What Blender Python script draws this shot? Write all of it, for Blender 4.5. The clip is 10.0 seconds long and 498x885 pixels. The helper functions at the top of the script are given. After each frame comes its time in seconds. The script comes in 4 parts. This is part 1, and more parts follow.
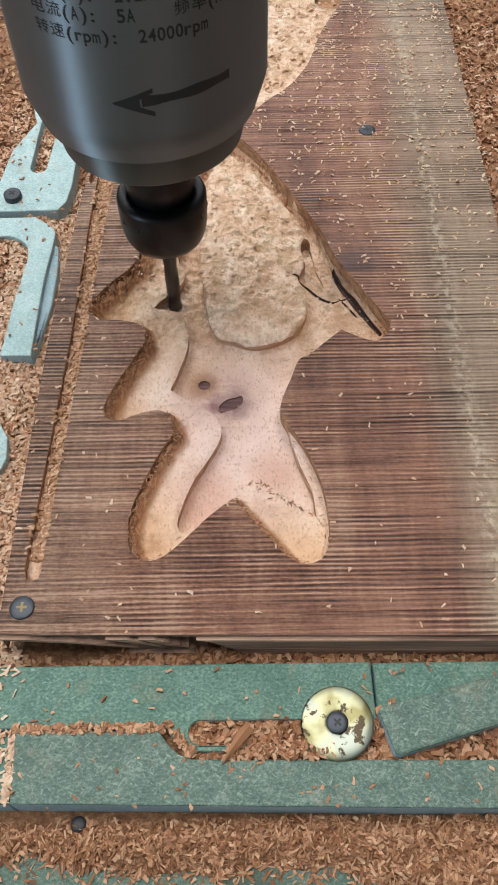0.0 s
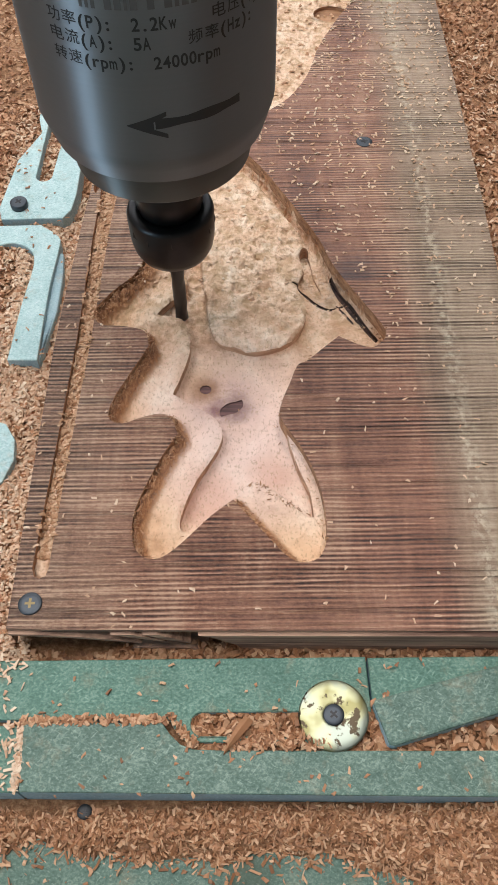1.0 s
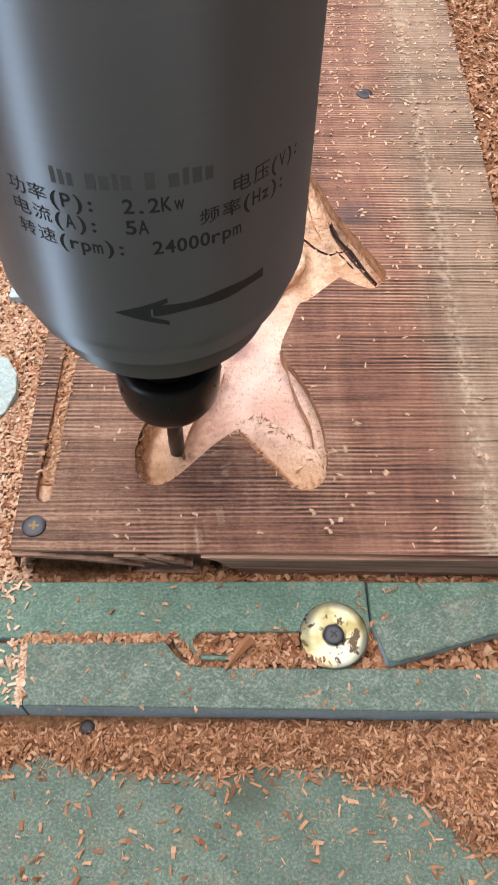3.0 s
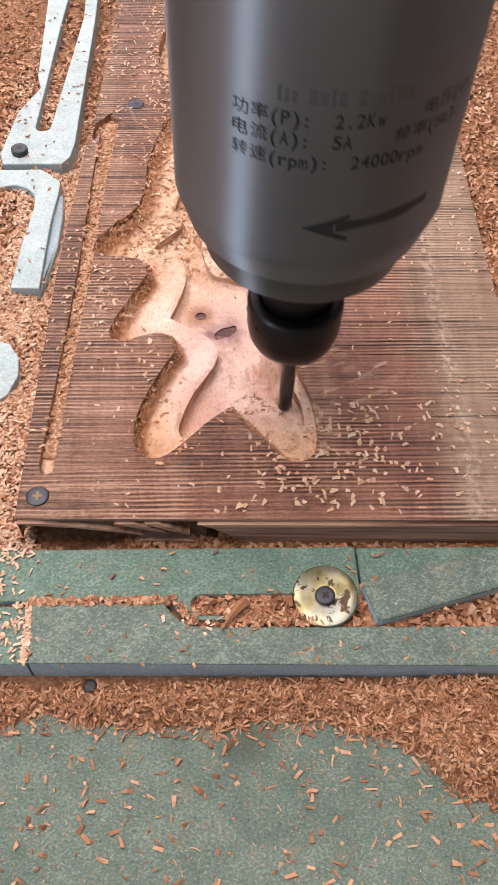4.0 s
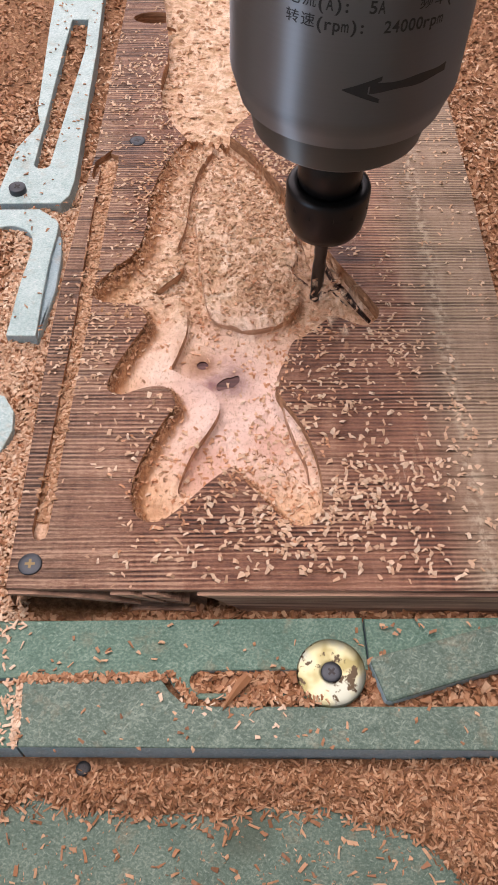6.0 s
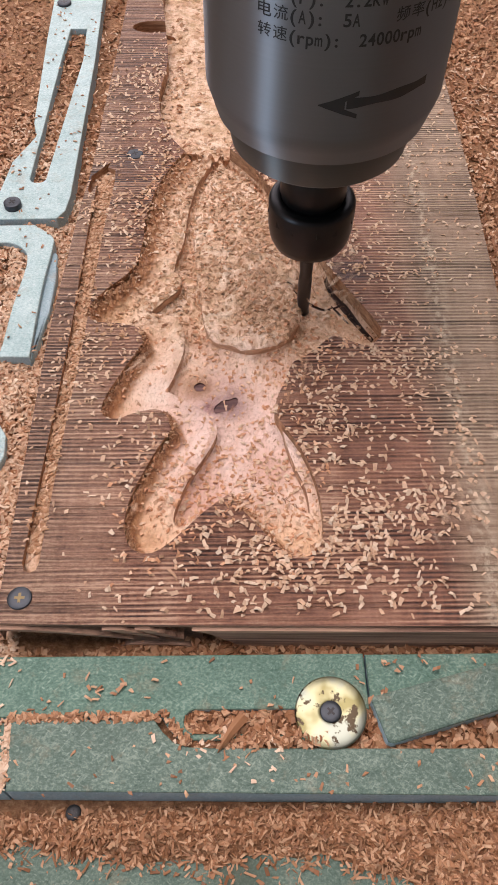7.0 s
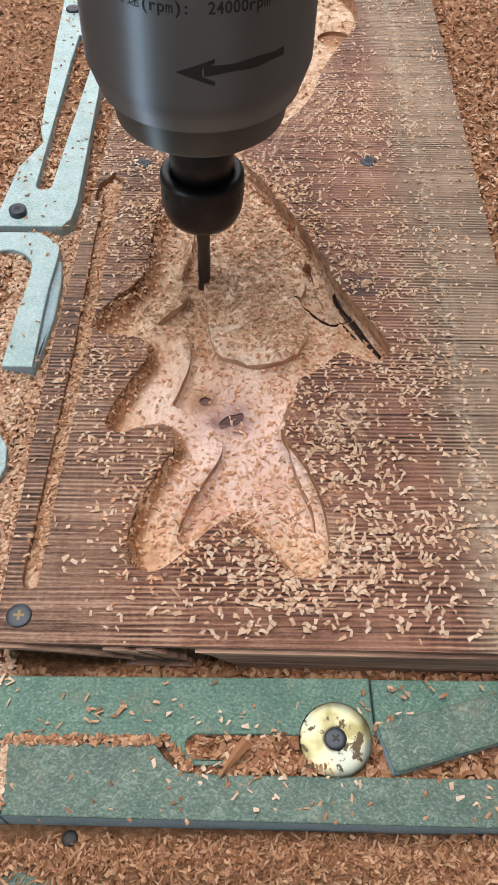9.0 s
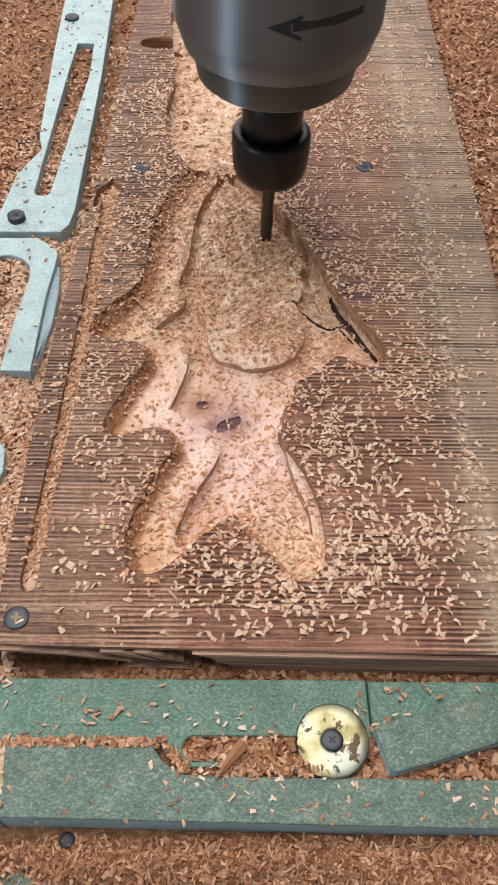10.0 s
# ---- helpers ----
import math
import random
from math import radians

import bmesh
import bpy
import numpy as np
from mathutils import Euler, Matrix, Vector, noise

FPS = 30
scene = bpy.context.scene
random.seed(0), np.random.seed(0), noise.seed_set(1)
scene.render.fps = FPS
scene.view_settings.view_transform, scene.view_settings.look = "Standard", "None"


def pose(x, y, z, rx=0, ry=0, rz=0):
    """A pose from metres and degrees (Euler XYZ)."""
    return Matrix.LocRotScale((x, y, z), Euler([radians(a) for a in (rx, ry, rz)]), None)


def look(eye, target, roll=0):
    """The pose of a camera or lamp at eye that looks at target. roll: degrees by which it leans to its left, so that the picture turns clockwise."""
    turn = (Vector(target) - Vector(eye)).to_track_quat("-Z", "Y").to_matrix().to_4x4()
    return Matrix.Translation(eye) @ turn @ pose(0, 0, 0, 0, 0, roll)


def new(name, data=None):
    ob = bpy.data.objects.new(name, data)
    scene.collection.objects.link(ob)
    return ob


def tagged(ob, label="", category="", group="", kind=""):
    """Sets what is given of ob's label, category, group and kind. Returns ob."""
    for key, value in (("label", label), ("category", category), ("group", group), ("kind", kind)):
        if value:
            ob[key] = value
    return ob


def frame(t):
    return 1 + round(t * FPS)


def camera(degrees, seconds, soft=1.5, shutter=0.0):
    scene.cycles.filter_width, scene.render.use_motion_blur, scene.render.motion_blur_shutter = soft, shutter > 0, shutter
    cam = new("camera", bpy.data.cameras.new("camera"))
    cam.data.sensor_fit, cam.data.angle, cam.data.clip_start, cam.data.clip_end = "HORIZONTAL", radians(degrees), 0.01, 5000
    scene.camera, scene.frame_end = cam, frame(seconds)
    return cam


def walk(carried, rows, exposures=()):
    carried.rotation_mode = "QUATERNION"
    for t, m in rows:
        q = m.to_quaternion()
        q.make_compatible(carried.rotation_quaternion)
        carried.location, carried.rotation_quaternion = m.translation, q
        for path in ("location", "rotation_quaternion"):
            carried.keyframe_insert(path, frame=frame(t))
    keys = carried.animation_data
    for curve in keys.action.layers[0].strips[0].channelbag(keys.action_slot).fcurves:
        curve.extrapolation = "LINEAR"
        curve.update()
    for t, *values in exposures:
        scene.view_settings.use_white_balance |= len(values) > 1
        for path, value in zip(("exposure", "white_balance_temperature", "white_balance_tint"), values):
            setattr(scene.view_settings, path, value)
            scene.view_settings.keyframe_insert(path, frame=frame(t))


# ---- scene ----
cam = camera(34.5, 10.0, shutter=0.4)
PATH = [
    (0, (0.0021, 0.0113, 0.2755), (0.0010, 0.2313, -0.0586), -1.15),
    (0.5, (0.0012, 0.0083, 0.2815), (0.0005, 0.2290, -0.0521), -1.04),
    (1, (0.0007, 0.0056, 0.2844), (0.0014, 0.2266, -0.0490), -0.55),
    (1.5, (0.0018, 0.0017, 0.2849), (0.0047, 0.2231, -0.0482), -0.08),
    (2, (-0.0007, 0.0019, 0.2825), (0.0039, 0.2225, -0.0511), 0.52),
    (2.5, (-0.0028, -0.0045, 0.2772), (0.0031, 0.2136, -0.0580), 1.13),
    (2.7, (-0.0055, -0.0073, 0.2742), (0.0015, 0.2091, -0.0621), 1.65),
    (3.8, (-0.0069, -0.0393, 0.2754), (0.0051, 0.1881, -0.0534), 1.94),
    (4, (-0.0085, -0.0398, 0.2752), (0.0057, 0.1890, -0.0527), 2.54),
    (4.5, (-0.0060, -0.0343, 0.2746), (0.0059, 0.1945, -0.0532), 1.87),
    (5, (-0.0080, -0.0281, 0.2730), (0.0038, 0.2006, -0.0550), 1.85),
    (5.5, (-0.0081, -0.0226, 0.2767), (0.0045, 0.2088, -0.0494), 2.28),
    (7, (-0.0018, -0.0018, 0.2742), (0.0046, 0.2299, -0.0518), 0.87),
    (7.5, (-0.0085, 0.0006, 0.2737), (-0.0026, 0.2326, -0.0522), 1.10),
    (8, (0.0002, 0.0020, 0.2755), (0.0083, 0.2346, -0.0498), 2.13),
    (8.5, (-0.0024, 0.0070, 0.2706), (0.0077, 0.2405, -0.0541), 2.80),
    (9, (-0.0069, 0.0043, 0.2722), (0.0031, 0.2388, -0.0517), 2.80),
    (9.5, (-0.0084, 0.0017, 0.2729), (0.0007, 0.2374, -0.0501), 2.60),
    (10, (-0.0056, 0.0021, 0.2722), (0.0042, 0.2397, -0.0495), 2.60),
]
EXPOSURES = [(0.0, -0.09, 6480, 9), (1.0, 0.0, 6480, 9), (2.0, 0.24, 6650, 12), (2.7, 0.38, 6800, 17), (3.8, 0.26, 7300, 31), (4.6, 0.19, 7280, 30), (5.5, 0.0, 7250, 29), (7.5, -0.07, 6900, 22), (9.0, -0.02, 6700, 14), (10.0, -0.06, 6800, 16)]
walk(cam, [(t, look(eye, target, roll)) for t, eye, target, roll in PATH], EXPOSURES)

# ---- world and light: daylight from windows behind the machine and at one side, plus an added overhead fill ----
world = bpy.data.worlds.new("sky")
scene.world = world
world.use_nodes = True
sky = world.node_tree.nodes.new("ShaderNodeTexSky")
sky.sky_type = "NISHITA"
sky.sun_disc = False
sky.sun_elevation = radians(40)
sky.sun_rotation = radians(-20)
world.node_tree.nodes["Background"].inputs["Strength"].default_value = 0.1
world.node_tree.links.new(sky.outputs["Color"], world.node_tree.nodes["Background"].inputs["Color"])


def area_light(name, place, target, width, height, watts, colour):
    data = bpy.data.lights.new(name, "AREA")
    data.shape, data.size, data.size_y, data.energy, data.color = "RECTANGLE", width, height, watts, colour
    ob = new(name, data)
    ob.matrix_world = look(place, target)
    return ob


# overhead panel is an added fill to brighten the board, no known lamp
area_light("overhead_fill", (-0.4, 0.5, 1.94), (-0.4, 0.5, 0.0), 2.2, 1.6, 51, (1.0, 0.985, 0.96))
area_light("window_light_north", (-0.35, 2.46, 1.10), (-0.2, 0.0, 0.3), 2.0, 1.2, 17, (0.94, 0.97, 1.0))
area_light("window_light_west", (-1.96, -1.1, 0.75), (0.0, 0.1, 0.3), 0.45, 1.1, 17, (0.52, 0.79, 1.0))

MM = 0.001
ZB = 22.0   # top of the board over the bed, in millimetres


# ---- materials ----
class Nodes:
    """Small helper round one material's node tree."""

    def __init__(self, name):
        self.mat = bpy.data.materials.new(name)
        self.mat.use_nodes = True
        self.tree = self.mat.node_tree
        self.bsdf = self.tree.nodes["Principled BSDF"]

    def add(self, kind, **inputs):
        node = self.tree.nodes.new(kind)
        for key, value in inputs.items():
            self.put(node.inputs[key.replace("_", " ")], value)
        return node

    def put(self, socket, value):
        if isinstance(value, bpy.types.NodeSocket):
            self.tree.links.new(value, socket)
        else:
            socket.default_value = value

    def coords(self, scale=(1, 1, 1), source="Object"):
        mapping = self.add("ShaderNodeMapping", Scale=scale)
        self.put(mapping.inputs["Vector"], self.add("ShaderNodeTexCoord").outputs[source])
        return mapping.outputs["Vector"]

    def noise(self, vector, scale, detail=4.0, rough=0.6, distortion=0.0):
        node = self.add("ShaderNodeTexNoise", Scale=scale, Detail=detail, Roughness=rough, Distortion=distortion)
        self.put(node.inputs["Vector"], vector)
        return node.outputs["Fac"]

    def ramp(self, fac, *stops):
        node = self.add("ShaderNodeValToRGB")
        node.color_ramp.elements[0].position, node.color_ramp.elements[0].color = stops[0][0], (*stops[0][1], 1)
        node.color_ramp.elements[1].position, node.color_ramp.elements[1].color = stops[-1][0], (*stops[-1][1], 1)
        for place, colour in stops[1:-1]:
            node.color_ramp.elements.new(place).color = (*colour, 1)
        self.put(node.inputs["Fac"], fac)
        return node.outputs["Color"]

    def mix(self, fac, a, b, blend="MIX"):
        node = self.tree.nodes.new("ShaderNodeMix")
        node.data_type, node.blend_type = "RGBA", blend
        self.put(node.inputs[0], fac)
        self.put(node.inputs[6], a if isinstance(a, bpy.types.NodeSocket) else (*a, 1))
        self.put(node.inputs[7], b if isinstance(b, bpy.types.NodeSocket) else (*b, 1))
        return node.outputs[2]

    def math(self, op, a, b=0.0, clamp=False):
        node = self.tree.nodes.new("ShaderNodeMath")
        node.operation, node.use_clamp = op, clamp
        self.put(node.inputs[0], a)
        self.put(node.inputs[1], b)
        return node.outputs[0]

    def spot(self, centre, radius, soft=0.5):
        """1 inside a round stain about a place (metres), 0 outside."""
        node = self.tree.nodes.new("ShaderNodeVectorMath")
        node.operation = "DISTANCE"
        self.put(node.inputs[0], self.add("ShaderNodeTexCoord").outputs["Object"])
        node.inputs[1].default_value = centre
        rng = self.add("ShaderNodeMapRange")
        self.put(rng.inputs["Value"], node.outputs["Value"])
        rng.inputs["From Min"].default_value, rng.inputs["From Max"].default_value = radius, radius * soft
        return rng.outputs["Result"]

    def bump(self, height, strength=0.3, distance=0.001):
        node = self.add("ShaderNodeBump", Strength=strength, Distance=distance, Height=height)
        self.put(self.bsdf.inputs["Normal"], node.outputs["Normal"])

    def set(self, **inputs):
        for key, value in inputs.items():
            self.put(self.bsdf.inputs[key.replace("_", " ")], value if not isinstance(value, tuple) or len(value) == 4 else (*value, 1))
        return self.mat


def weathered_wood():
    n = Nodes("weathered_brown_wood")
    fine = n.noise(n.coords((26, 1350, 60)), 1.0, 3, 0.65)
    broad = n.noise(n.coords((6, 270, 20)), 1.0, 3, 0.6)
    crevice = n.ramp(n.noise(n.coords((9, 460, 20)), 1.0, 2, 0.5), (0.30, (1, 1, 1)), (0.41, (0, 0, 0)))
    patch = n.noise(n.coords((34, 5, 1)), 1.0, 5, 0.7, 0.4)
    saw = n.add("ShaderNodeTexWave", Scale=168.0, Distortion=4.0, Detail=3.0, Detail_Scale=0.4, Detail_Roughness=0.6)
    saw.wave_type, saw.bands_direction, saw.wave_profile = "BANDS", "Y", "SIN"
    n.put(saw.inputs["Vector"], n.coords((0.25, 1, 1)))
    strength = n.ramp(n.noise(n.coords((0.5, 1, 1)), 38.0, 3, 0.6), (0.40, (0.02, 0.02, 0.02)), (0.62, (0.17, 0.17, 0.17)))
    lines = n.math("MULTIPLY", n.math("SUBTRACT", saw.outputs["Fac"], 0.5), strength)
    grit = n.noise(n.coords((0.8, 1.5, 1)), 650.0, 4, 0.8)
    fine = n.math("ADD", n.math("MULTIPLY", fine, 0.58), n.math("MULTIPLY", grit, 0.42))
    place = n.add("ShaderNodeSeparateXYZ")
    n.put(place.inputs[0], n.add("ShaderNodeTexCoord").outputs["Object"])
    ridged = n.add("ShaderNodeMapRange")      # the saw marks are deep on one side of the board and worn on the other
    n.put(ridged.inputs["Value"], n.math("ADD", place.outputs["X"], n.math("MULTIPLY", n.math("SUBTRACT", n.noise(n.coords(), 16.0, 4, 0.6), 0.5), 0.30)))
    ridged.inputs["From Min"].default_value, ridged.inputs["From Max"].default_value = -0.06, 0.05
    ridged.inputs["To Min"].default_value, ridged.inputs["To Max"].default_value = 1.15, 0.55
    fine = n.math("ADD", n.math("MULTIPLY", n.math("SUBTRACT", fine, 0.5), ridged.outputs["Result"]), 0.5)
    streak = n.math("ADD", n.math("ADD", n.math("MULTIPLY", fine, 0.56), n.math("MULTIPLY", broad, 0.18)), n.math("ADD", n.math("MULTIPLY", patch, 0.26), lines))
    colour = n.ramp(streak, (0.39, (0.034, 0.014, 0.010)), (0.45, (0.155, 0.063, 0.039)), (0.525, (0.325, 0.150, 0.092)), (0.60, (0.58, 0.345, 0.23)))
    grey = n.ramp(streak, (0.38, (0.085, 0.050, 0.031)), (0.46, (0.245, 0.165, 0.108)), (0.59, (0.48, 0.365, 0.26)))
    sep = n.add("ShaderNodeSeparateXYZ")
    n.put(sep.inputs[0], n.add("ShaderNodeTexCoord").outputs["Object"])
    side = n.add("ShaderNodeMapRange")
    n.put(side.inputs["Value"], n.math("ADD", sep.outputs["X"], n.math("MULTIPLY", n.noise(n.coords((1, 0.3, 1)), 30.0), 0.03)))
    side.inputs["From Min"].default_value, side.inputs["From Max"].default_value = 0.084, 0.100
    colour = n.mix(n.math("MULTIPLY", side.outputs["Result"], 0.85), colour, grey)
    colour = n.mix(n.math("MULTIPLY", n.ramp(patch, (0.5, (0, 0, 0)), (0.68, (1, 1, 1))), 0.24), colour, grey)
    left_grey = n.add("ShaderNodeMapRange")
    n.put(left_grey.inputs["Value"], n.math("ADD", sep.outputs["X"], n.math("MULTIPLY", n.noise(n.coords((1, 0.4, 1)), 26.0), 0.03)))
    left_grey.inputs["From Min"].default_value, left_grey.inputs["From Max"].default_value = -0.022, -0.058
    colour = n.mix(n.math("MULTIPLY", left_grey.outputs["Result"], 0.35), colour, grey)
    # a pale scratched streak with dust caught in it
    streak_x = n.math("SUBTRACT", sep.outputs["X"], n.math("ADD", n.math("MULTIPLY", sep.outputs["Y"], 0.013), 0.0845))
    scuff = n.math("MULTIPLY", n.math("SUBTRACT", 1.0, n.math("MULTIPLY", n.math("ABSOLUTE", streak_x), 170.0), True), n.ramp(n.noise(n.coords((1, 0.8, 1)), 330.0, 4, 0.7), (0.47, (0, 0, 0)), (0.60, (1, 1, 1))))
    colour = n.mix(n.math("MULTIPLY", scuff, 0.75), colour, (0.60, 0.49, 0.36))
    colour = n.mix(n.math("MULTIPLY", n.math("MULTIPLY", crevice, ridged.outputs["Result"]), 0.5), colour, (0.030, 0.014, 0.010))
    for centre, radius in (((0.053, 0.276, 0.022), 0.012), ((0.045, 0.274, 0.022), 0.008), ((-0.055, 0.357, 0.022), 0.012), ((-0.070, 0.344, 0.022), 0.011)):
        colour = n.mix(n.math("MULTIPLY", n.spot(centre, radius, 0.2), n.ramp(broad, (0.38, (0.9, 0.9, 0.9)), (0.6, (0.15, 0.15, 0.15)))), colour, (0.035, 0.033, 0.042))
    n.bump(n.math("SUBTRACT", n.math("ADD", streak, n.math("MULTIPLY", patch, 0.1)), n.math("MULTIPLY", crevice, 0.3)), 1.0, 0.0030)
    return n.set(Base_Color=colour, Roughness=0.52)


def cut_wood():
    n = Nodes("freshly_cut_pale_wood")
    fibre = n.noise(n.coords((30, 500, 100)), 1.0, 4, 0.6)
    mottle = n.noise(n.coords(), 70.0, 6, 0.72)
    pits = n.noise(n.coords(), 260.0, 3, 0.55)
    dimples = n.noise(n.coords(), 130.0, 2, 0.5)
    base = n.ramp(mottle, (0.34, (0.55, 0.31, 0.18)), (0.5, (0.80, 0.545, 0.375)), (0.64, (0.90, 0.71, 0.545)))
    pink = n.spot((-0.003, 0.190, 0.017), 0.060, 0.25)
    base = n.mix(n.math("MULTIPLY", pink, 0.8), base, (0.88, 0.65, 0.58))
    where = n.add("ShaderNodeSeparateXYZ")
    n.put(where.inputs[0], n.add("ShaderNodeTexCoord").outputs["Object"])
    pitted = n.add("ShaderNodeMapRange")
    n.put(pitted.inputs["Value"], n.math("ADD", where.outputs["Y"], n.math("MULTIPLY", mottle, 0.04)))
    pitted.inputs["From Min"].default_value, pitted.inputs["From Max"].default_value = 0.240, 0.285
    pitted = pitted.outputs["Result"]
    rose = n.math("MULTIPLY", n.spot((-0.010, 0.208, 0.014), 0.021, 0.3), n.ramp(mottle, (0.36, (0, 0, 0)), (0.56, (1, 1, 1))))
    for centre, radius in (((0.017, 0.134, 0.014), 0.021), ((-0.040, 0.142, 0.014), 0.026), ((-0.020, 0.217, 0.012), 0.013), ((-0.055, 0.200, 0.014), 0.016), ((-0.060, 0.252, 0.016), 0.020)):
        amber = n.math("MULTIPLY", n.spot(centre, radius, 0.25), n.ramp(mottle, (0.3, (0.35, 0.35, 0.35)), (0.6, (1, 1, 1))))
        base = n.mix(n.math("MULTIPLY", amber, 0.6), base, (0.74, 0.42, 0.20))
    for centre, radius in (((-0.015, 0.160, 0.0106), 0.017), ((0.010, 0.172, 0.0106), 0.012)):
        base = n.mix(n.math("MULTIPLY", n.spot(centre, radius, 0.35), 0.65), base, (0.70, 0.40, 0.31))
    base = n.mix(n.math("MULTIPLY", rose, 0.75), base, (0.36, 0.165, 0.155))
    for centre, radius, tone in (((-0.0055, 0.2050, 0.012), 0.0105, (0.17, 0.075, 0.085)), ((-0.0170, 0.2140, 0.012), 0.0085, (0.30, 0.14, 0.065)), ((-0.0125, 0.2045, 0.012), 0.0060, (0.24, 0.10, 0.11))):
        base = n.mix(n.math("MULTIPLY", n.spot(centre, radius, 0.3), n.ramp(mottle, (0.30, (0.45, 0.45, 0.45)), (0.55, (0.95, 0.95, 0.95)))), base, tone)
    base = n.mix(n.math("MULTIPLY", n.ramp(fibre, (0.55, (0, 0, 0)), (0.75, (1, 1, 1))), 0.18), base, (0.42, 0.25, 0.13))
    base = n.mix(n.math("MULTIPLY", pitted, n.ramp(pits, (0.37, (0.65, 0.65, 0.65)), (0.48, (0, 0, 0)))), base, (0.40, 0.23, 0.11))
    base = n.mix(n.math("MULTIPLY", n.math("ADD", n.math("MULTIPLY", pitted, 0.85), 0.15), n.ramp(dimples, (0.38, (0.4, 0.4, 0.4)), (0.52, (0, 0, 0)))), base, (0.52, 0.32, 0.16))
    pores = n.noise(n.coords((1150, 640, 1000)), 1.0, 3, 0.6)
    base = n.mix(n.ramp(pores, (0.35, (0.50, 0.50, 0.50)), (0.45, (0, 0, 0))), base, (0.40, 0.23, 0.12))
    # brown torn fibres and painted shade on the slopes under the rim
    torn_shade = n.tree.nodes.new("ShaderNodeAttribute")
    torn_shade.attribute_name = "torn_shade"
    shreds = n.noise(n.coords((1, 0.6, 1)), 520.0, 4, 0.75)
    edge = n.math("ADD", torn_shade.outputs["Fac"], n.math("MULTIPLY", n.math("SUBTRACT", n.math("ADD", n.math("MULTIPLY", shreds, 0.6), n.math("MULTIPLY", mottle, 0.4)), 0.5), 1.3))
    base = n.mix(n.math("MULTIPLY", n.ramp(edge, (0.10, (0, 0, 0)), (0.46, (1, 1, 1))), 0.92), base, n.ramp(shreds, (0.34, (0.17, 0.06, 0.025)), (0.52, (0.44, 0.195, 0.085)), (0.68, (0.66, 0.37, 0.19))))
    scorch = n.math("MULTIPLY", n.spot((0.040, 0.272, 0.020), 0.020, 0.2), n.ramp(mottle, (0.42, (0, 0, 0)), (0.6, (1, 1, 1))))
    base = n.mix(n.math("MULTIPLY", scorch, 0.8), base, (0.10, 0.055, 0.05))
    n.bump(n.math("MULTIPLY", n.math("ADD", pits, n.math("MULTIPLY", dimples, 1.3)), n.math("ADD", n.math("MULTIPLY", pitted, 0.55), 0.45)), 0.95, 0.0024)
    return n.set(Base_Color=base, Roughness=0.6)


def side_wood(name, dark, light):
    n = Nodes(name)
    grain = n.noise(n.coords((10, 200, 420)), 1.0, 5, 0.65)
    colour = n.ramp(grain, (0.35, dark), (0.65, light))
    n.bump(grain, 0.5, 0.001)
    return n.set(Base_Color=colour, Roughness=0.75)


def mdf(name, low, mid, high, rough=0.5, stain=None):
    n = Nodes(name)
    speck = n.noise(n.coords((1, 1.3, 1)), 900.0, 5, 0.8)
    cloud = n.noise(n.coords(), 75.0, 5, 0.7)
    fac = n.math("ADD", n.math("MULTIPLY", speck, 0.74), n.math("MULTIPLY", cloud, 0.26))
    colour = n.ramp(fac, (0.355, low), (0.50, mid), (0.66, high))
    for turn in (0.5, -0.9):      # pale strands pressed into the board
        turned = n.add("ShaderNodeMapping")
        turned.inputs["Rotation"].default_value = (0, 0, turn)
        n.put(turned.inputs["Vector"], n.add("ShaderNodeTexCoord").outputs["Object"])
        mapping = n.add("ShaderNodeMapping", Scale=(300, 1300, 400))
        n.put(mapping.inputs["Vector"], turned.outputs["Vector"])
        colour = n.mix(n.math("MULTIPLY", n.ramp(n.noise(mapping.outputs["Vector"], 1.0, 2, 0.5), (0.64, (0, 0, 0)), (0.73, (1, 1, 1))), 0.45), colour, tuple(min(0.8, v * 1.25 + 0.06) for v in high))
    dusty = n.noise(n.coords(), 110.0, 5, 0.7)
    colour = n.mix(n.math("MULTIPLY", n.ramp(dusty, (0.55, (0, 0, 0)), (0.72, (1, 1, 1))), 0.35), colour, (0.36, 0.25, 0.15))
    worn = n.noise(n.coords(), 22.0, 6, 0.75)
    colour = n.mix(n.math("MULTIPLY", n.ramp(worn, (0.30, (1, 1, 1)), (0.50, (0, 0, 0))), 0.4), colour, tuple(v * 0.8 for v in low))
    if stain:
        colour = n.mix(n.math("MULTIPLY", n.spot(stain, 0.011, 0.4), 0.55), colour, (0.045, 0.06, 0.035))
    n.bump(n.math("ADD", speck, cloud), 0.22, 0.0005)
    return n.set(Base_Color=colour, Roughness=rough, Specular_IOR_Level=0.4)


def chip_wood(name, a, b, c):
    n = Nodes(name)
    geo = n.add("ShaderNodeNewGeometry")
    fibre = n.noise(n.coords(), 700.0, 2, 0.5)
    colour = n.ramp(geo.outputs["Random Per Island"], (0.0, a), (0.5, b), (1.0, c))
    colour = n.mix(n.math("MULTIPLY", fibre, 0.4), colour, (0.30, 0.14, 0.06))
    n.bump(fibre, 0.3, 0.0004)
    return n.set(Base_Color=colour, Roughness=0.6)


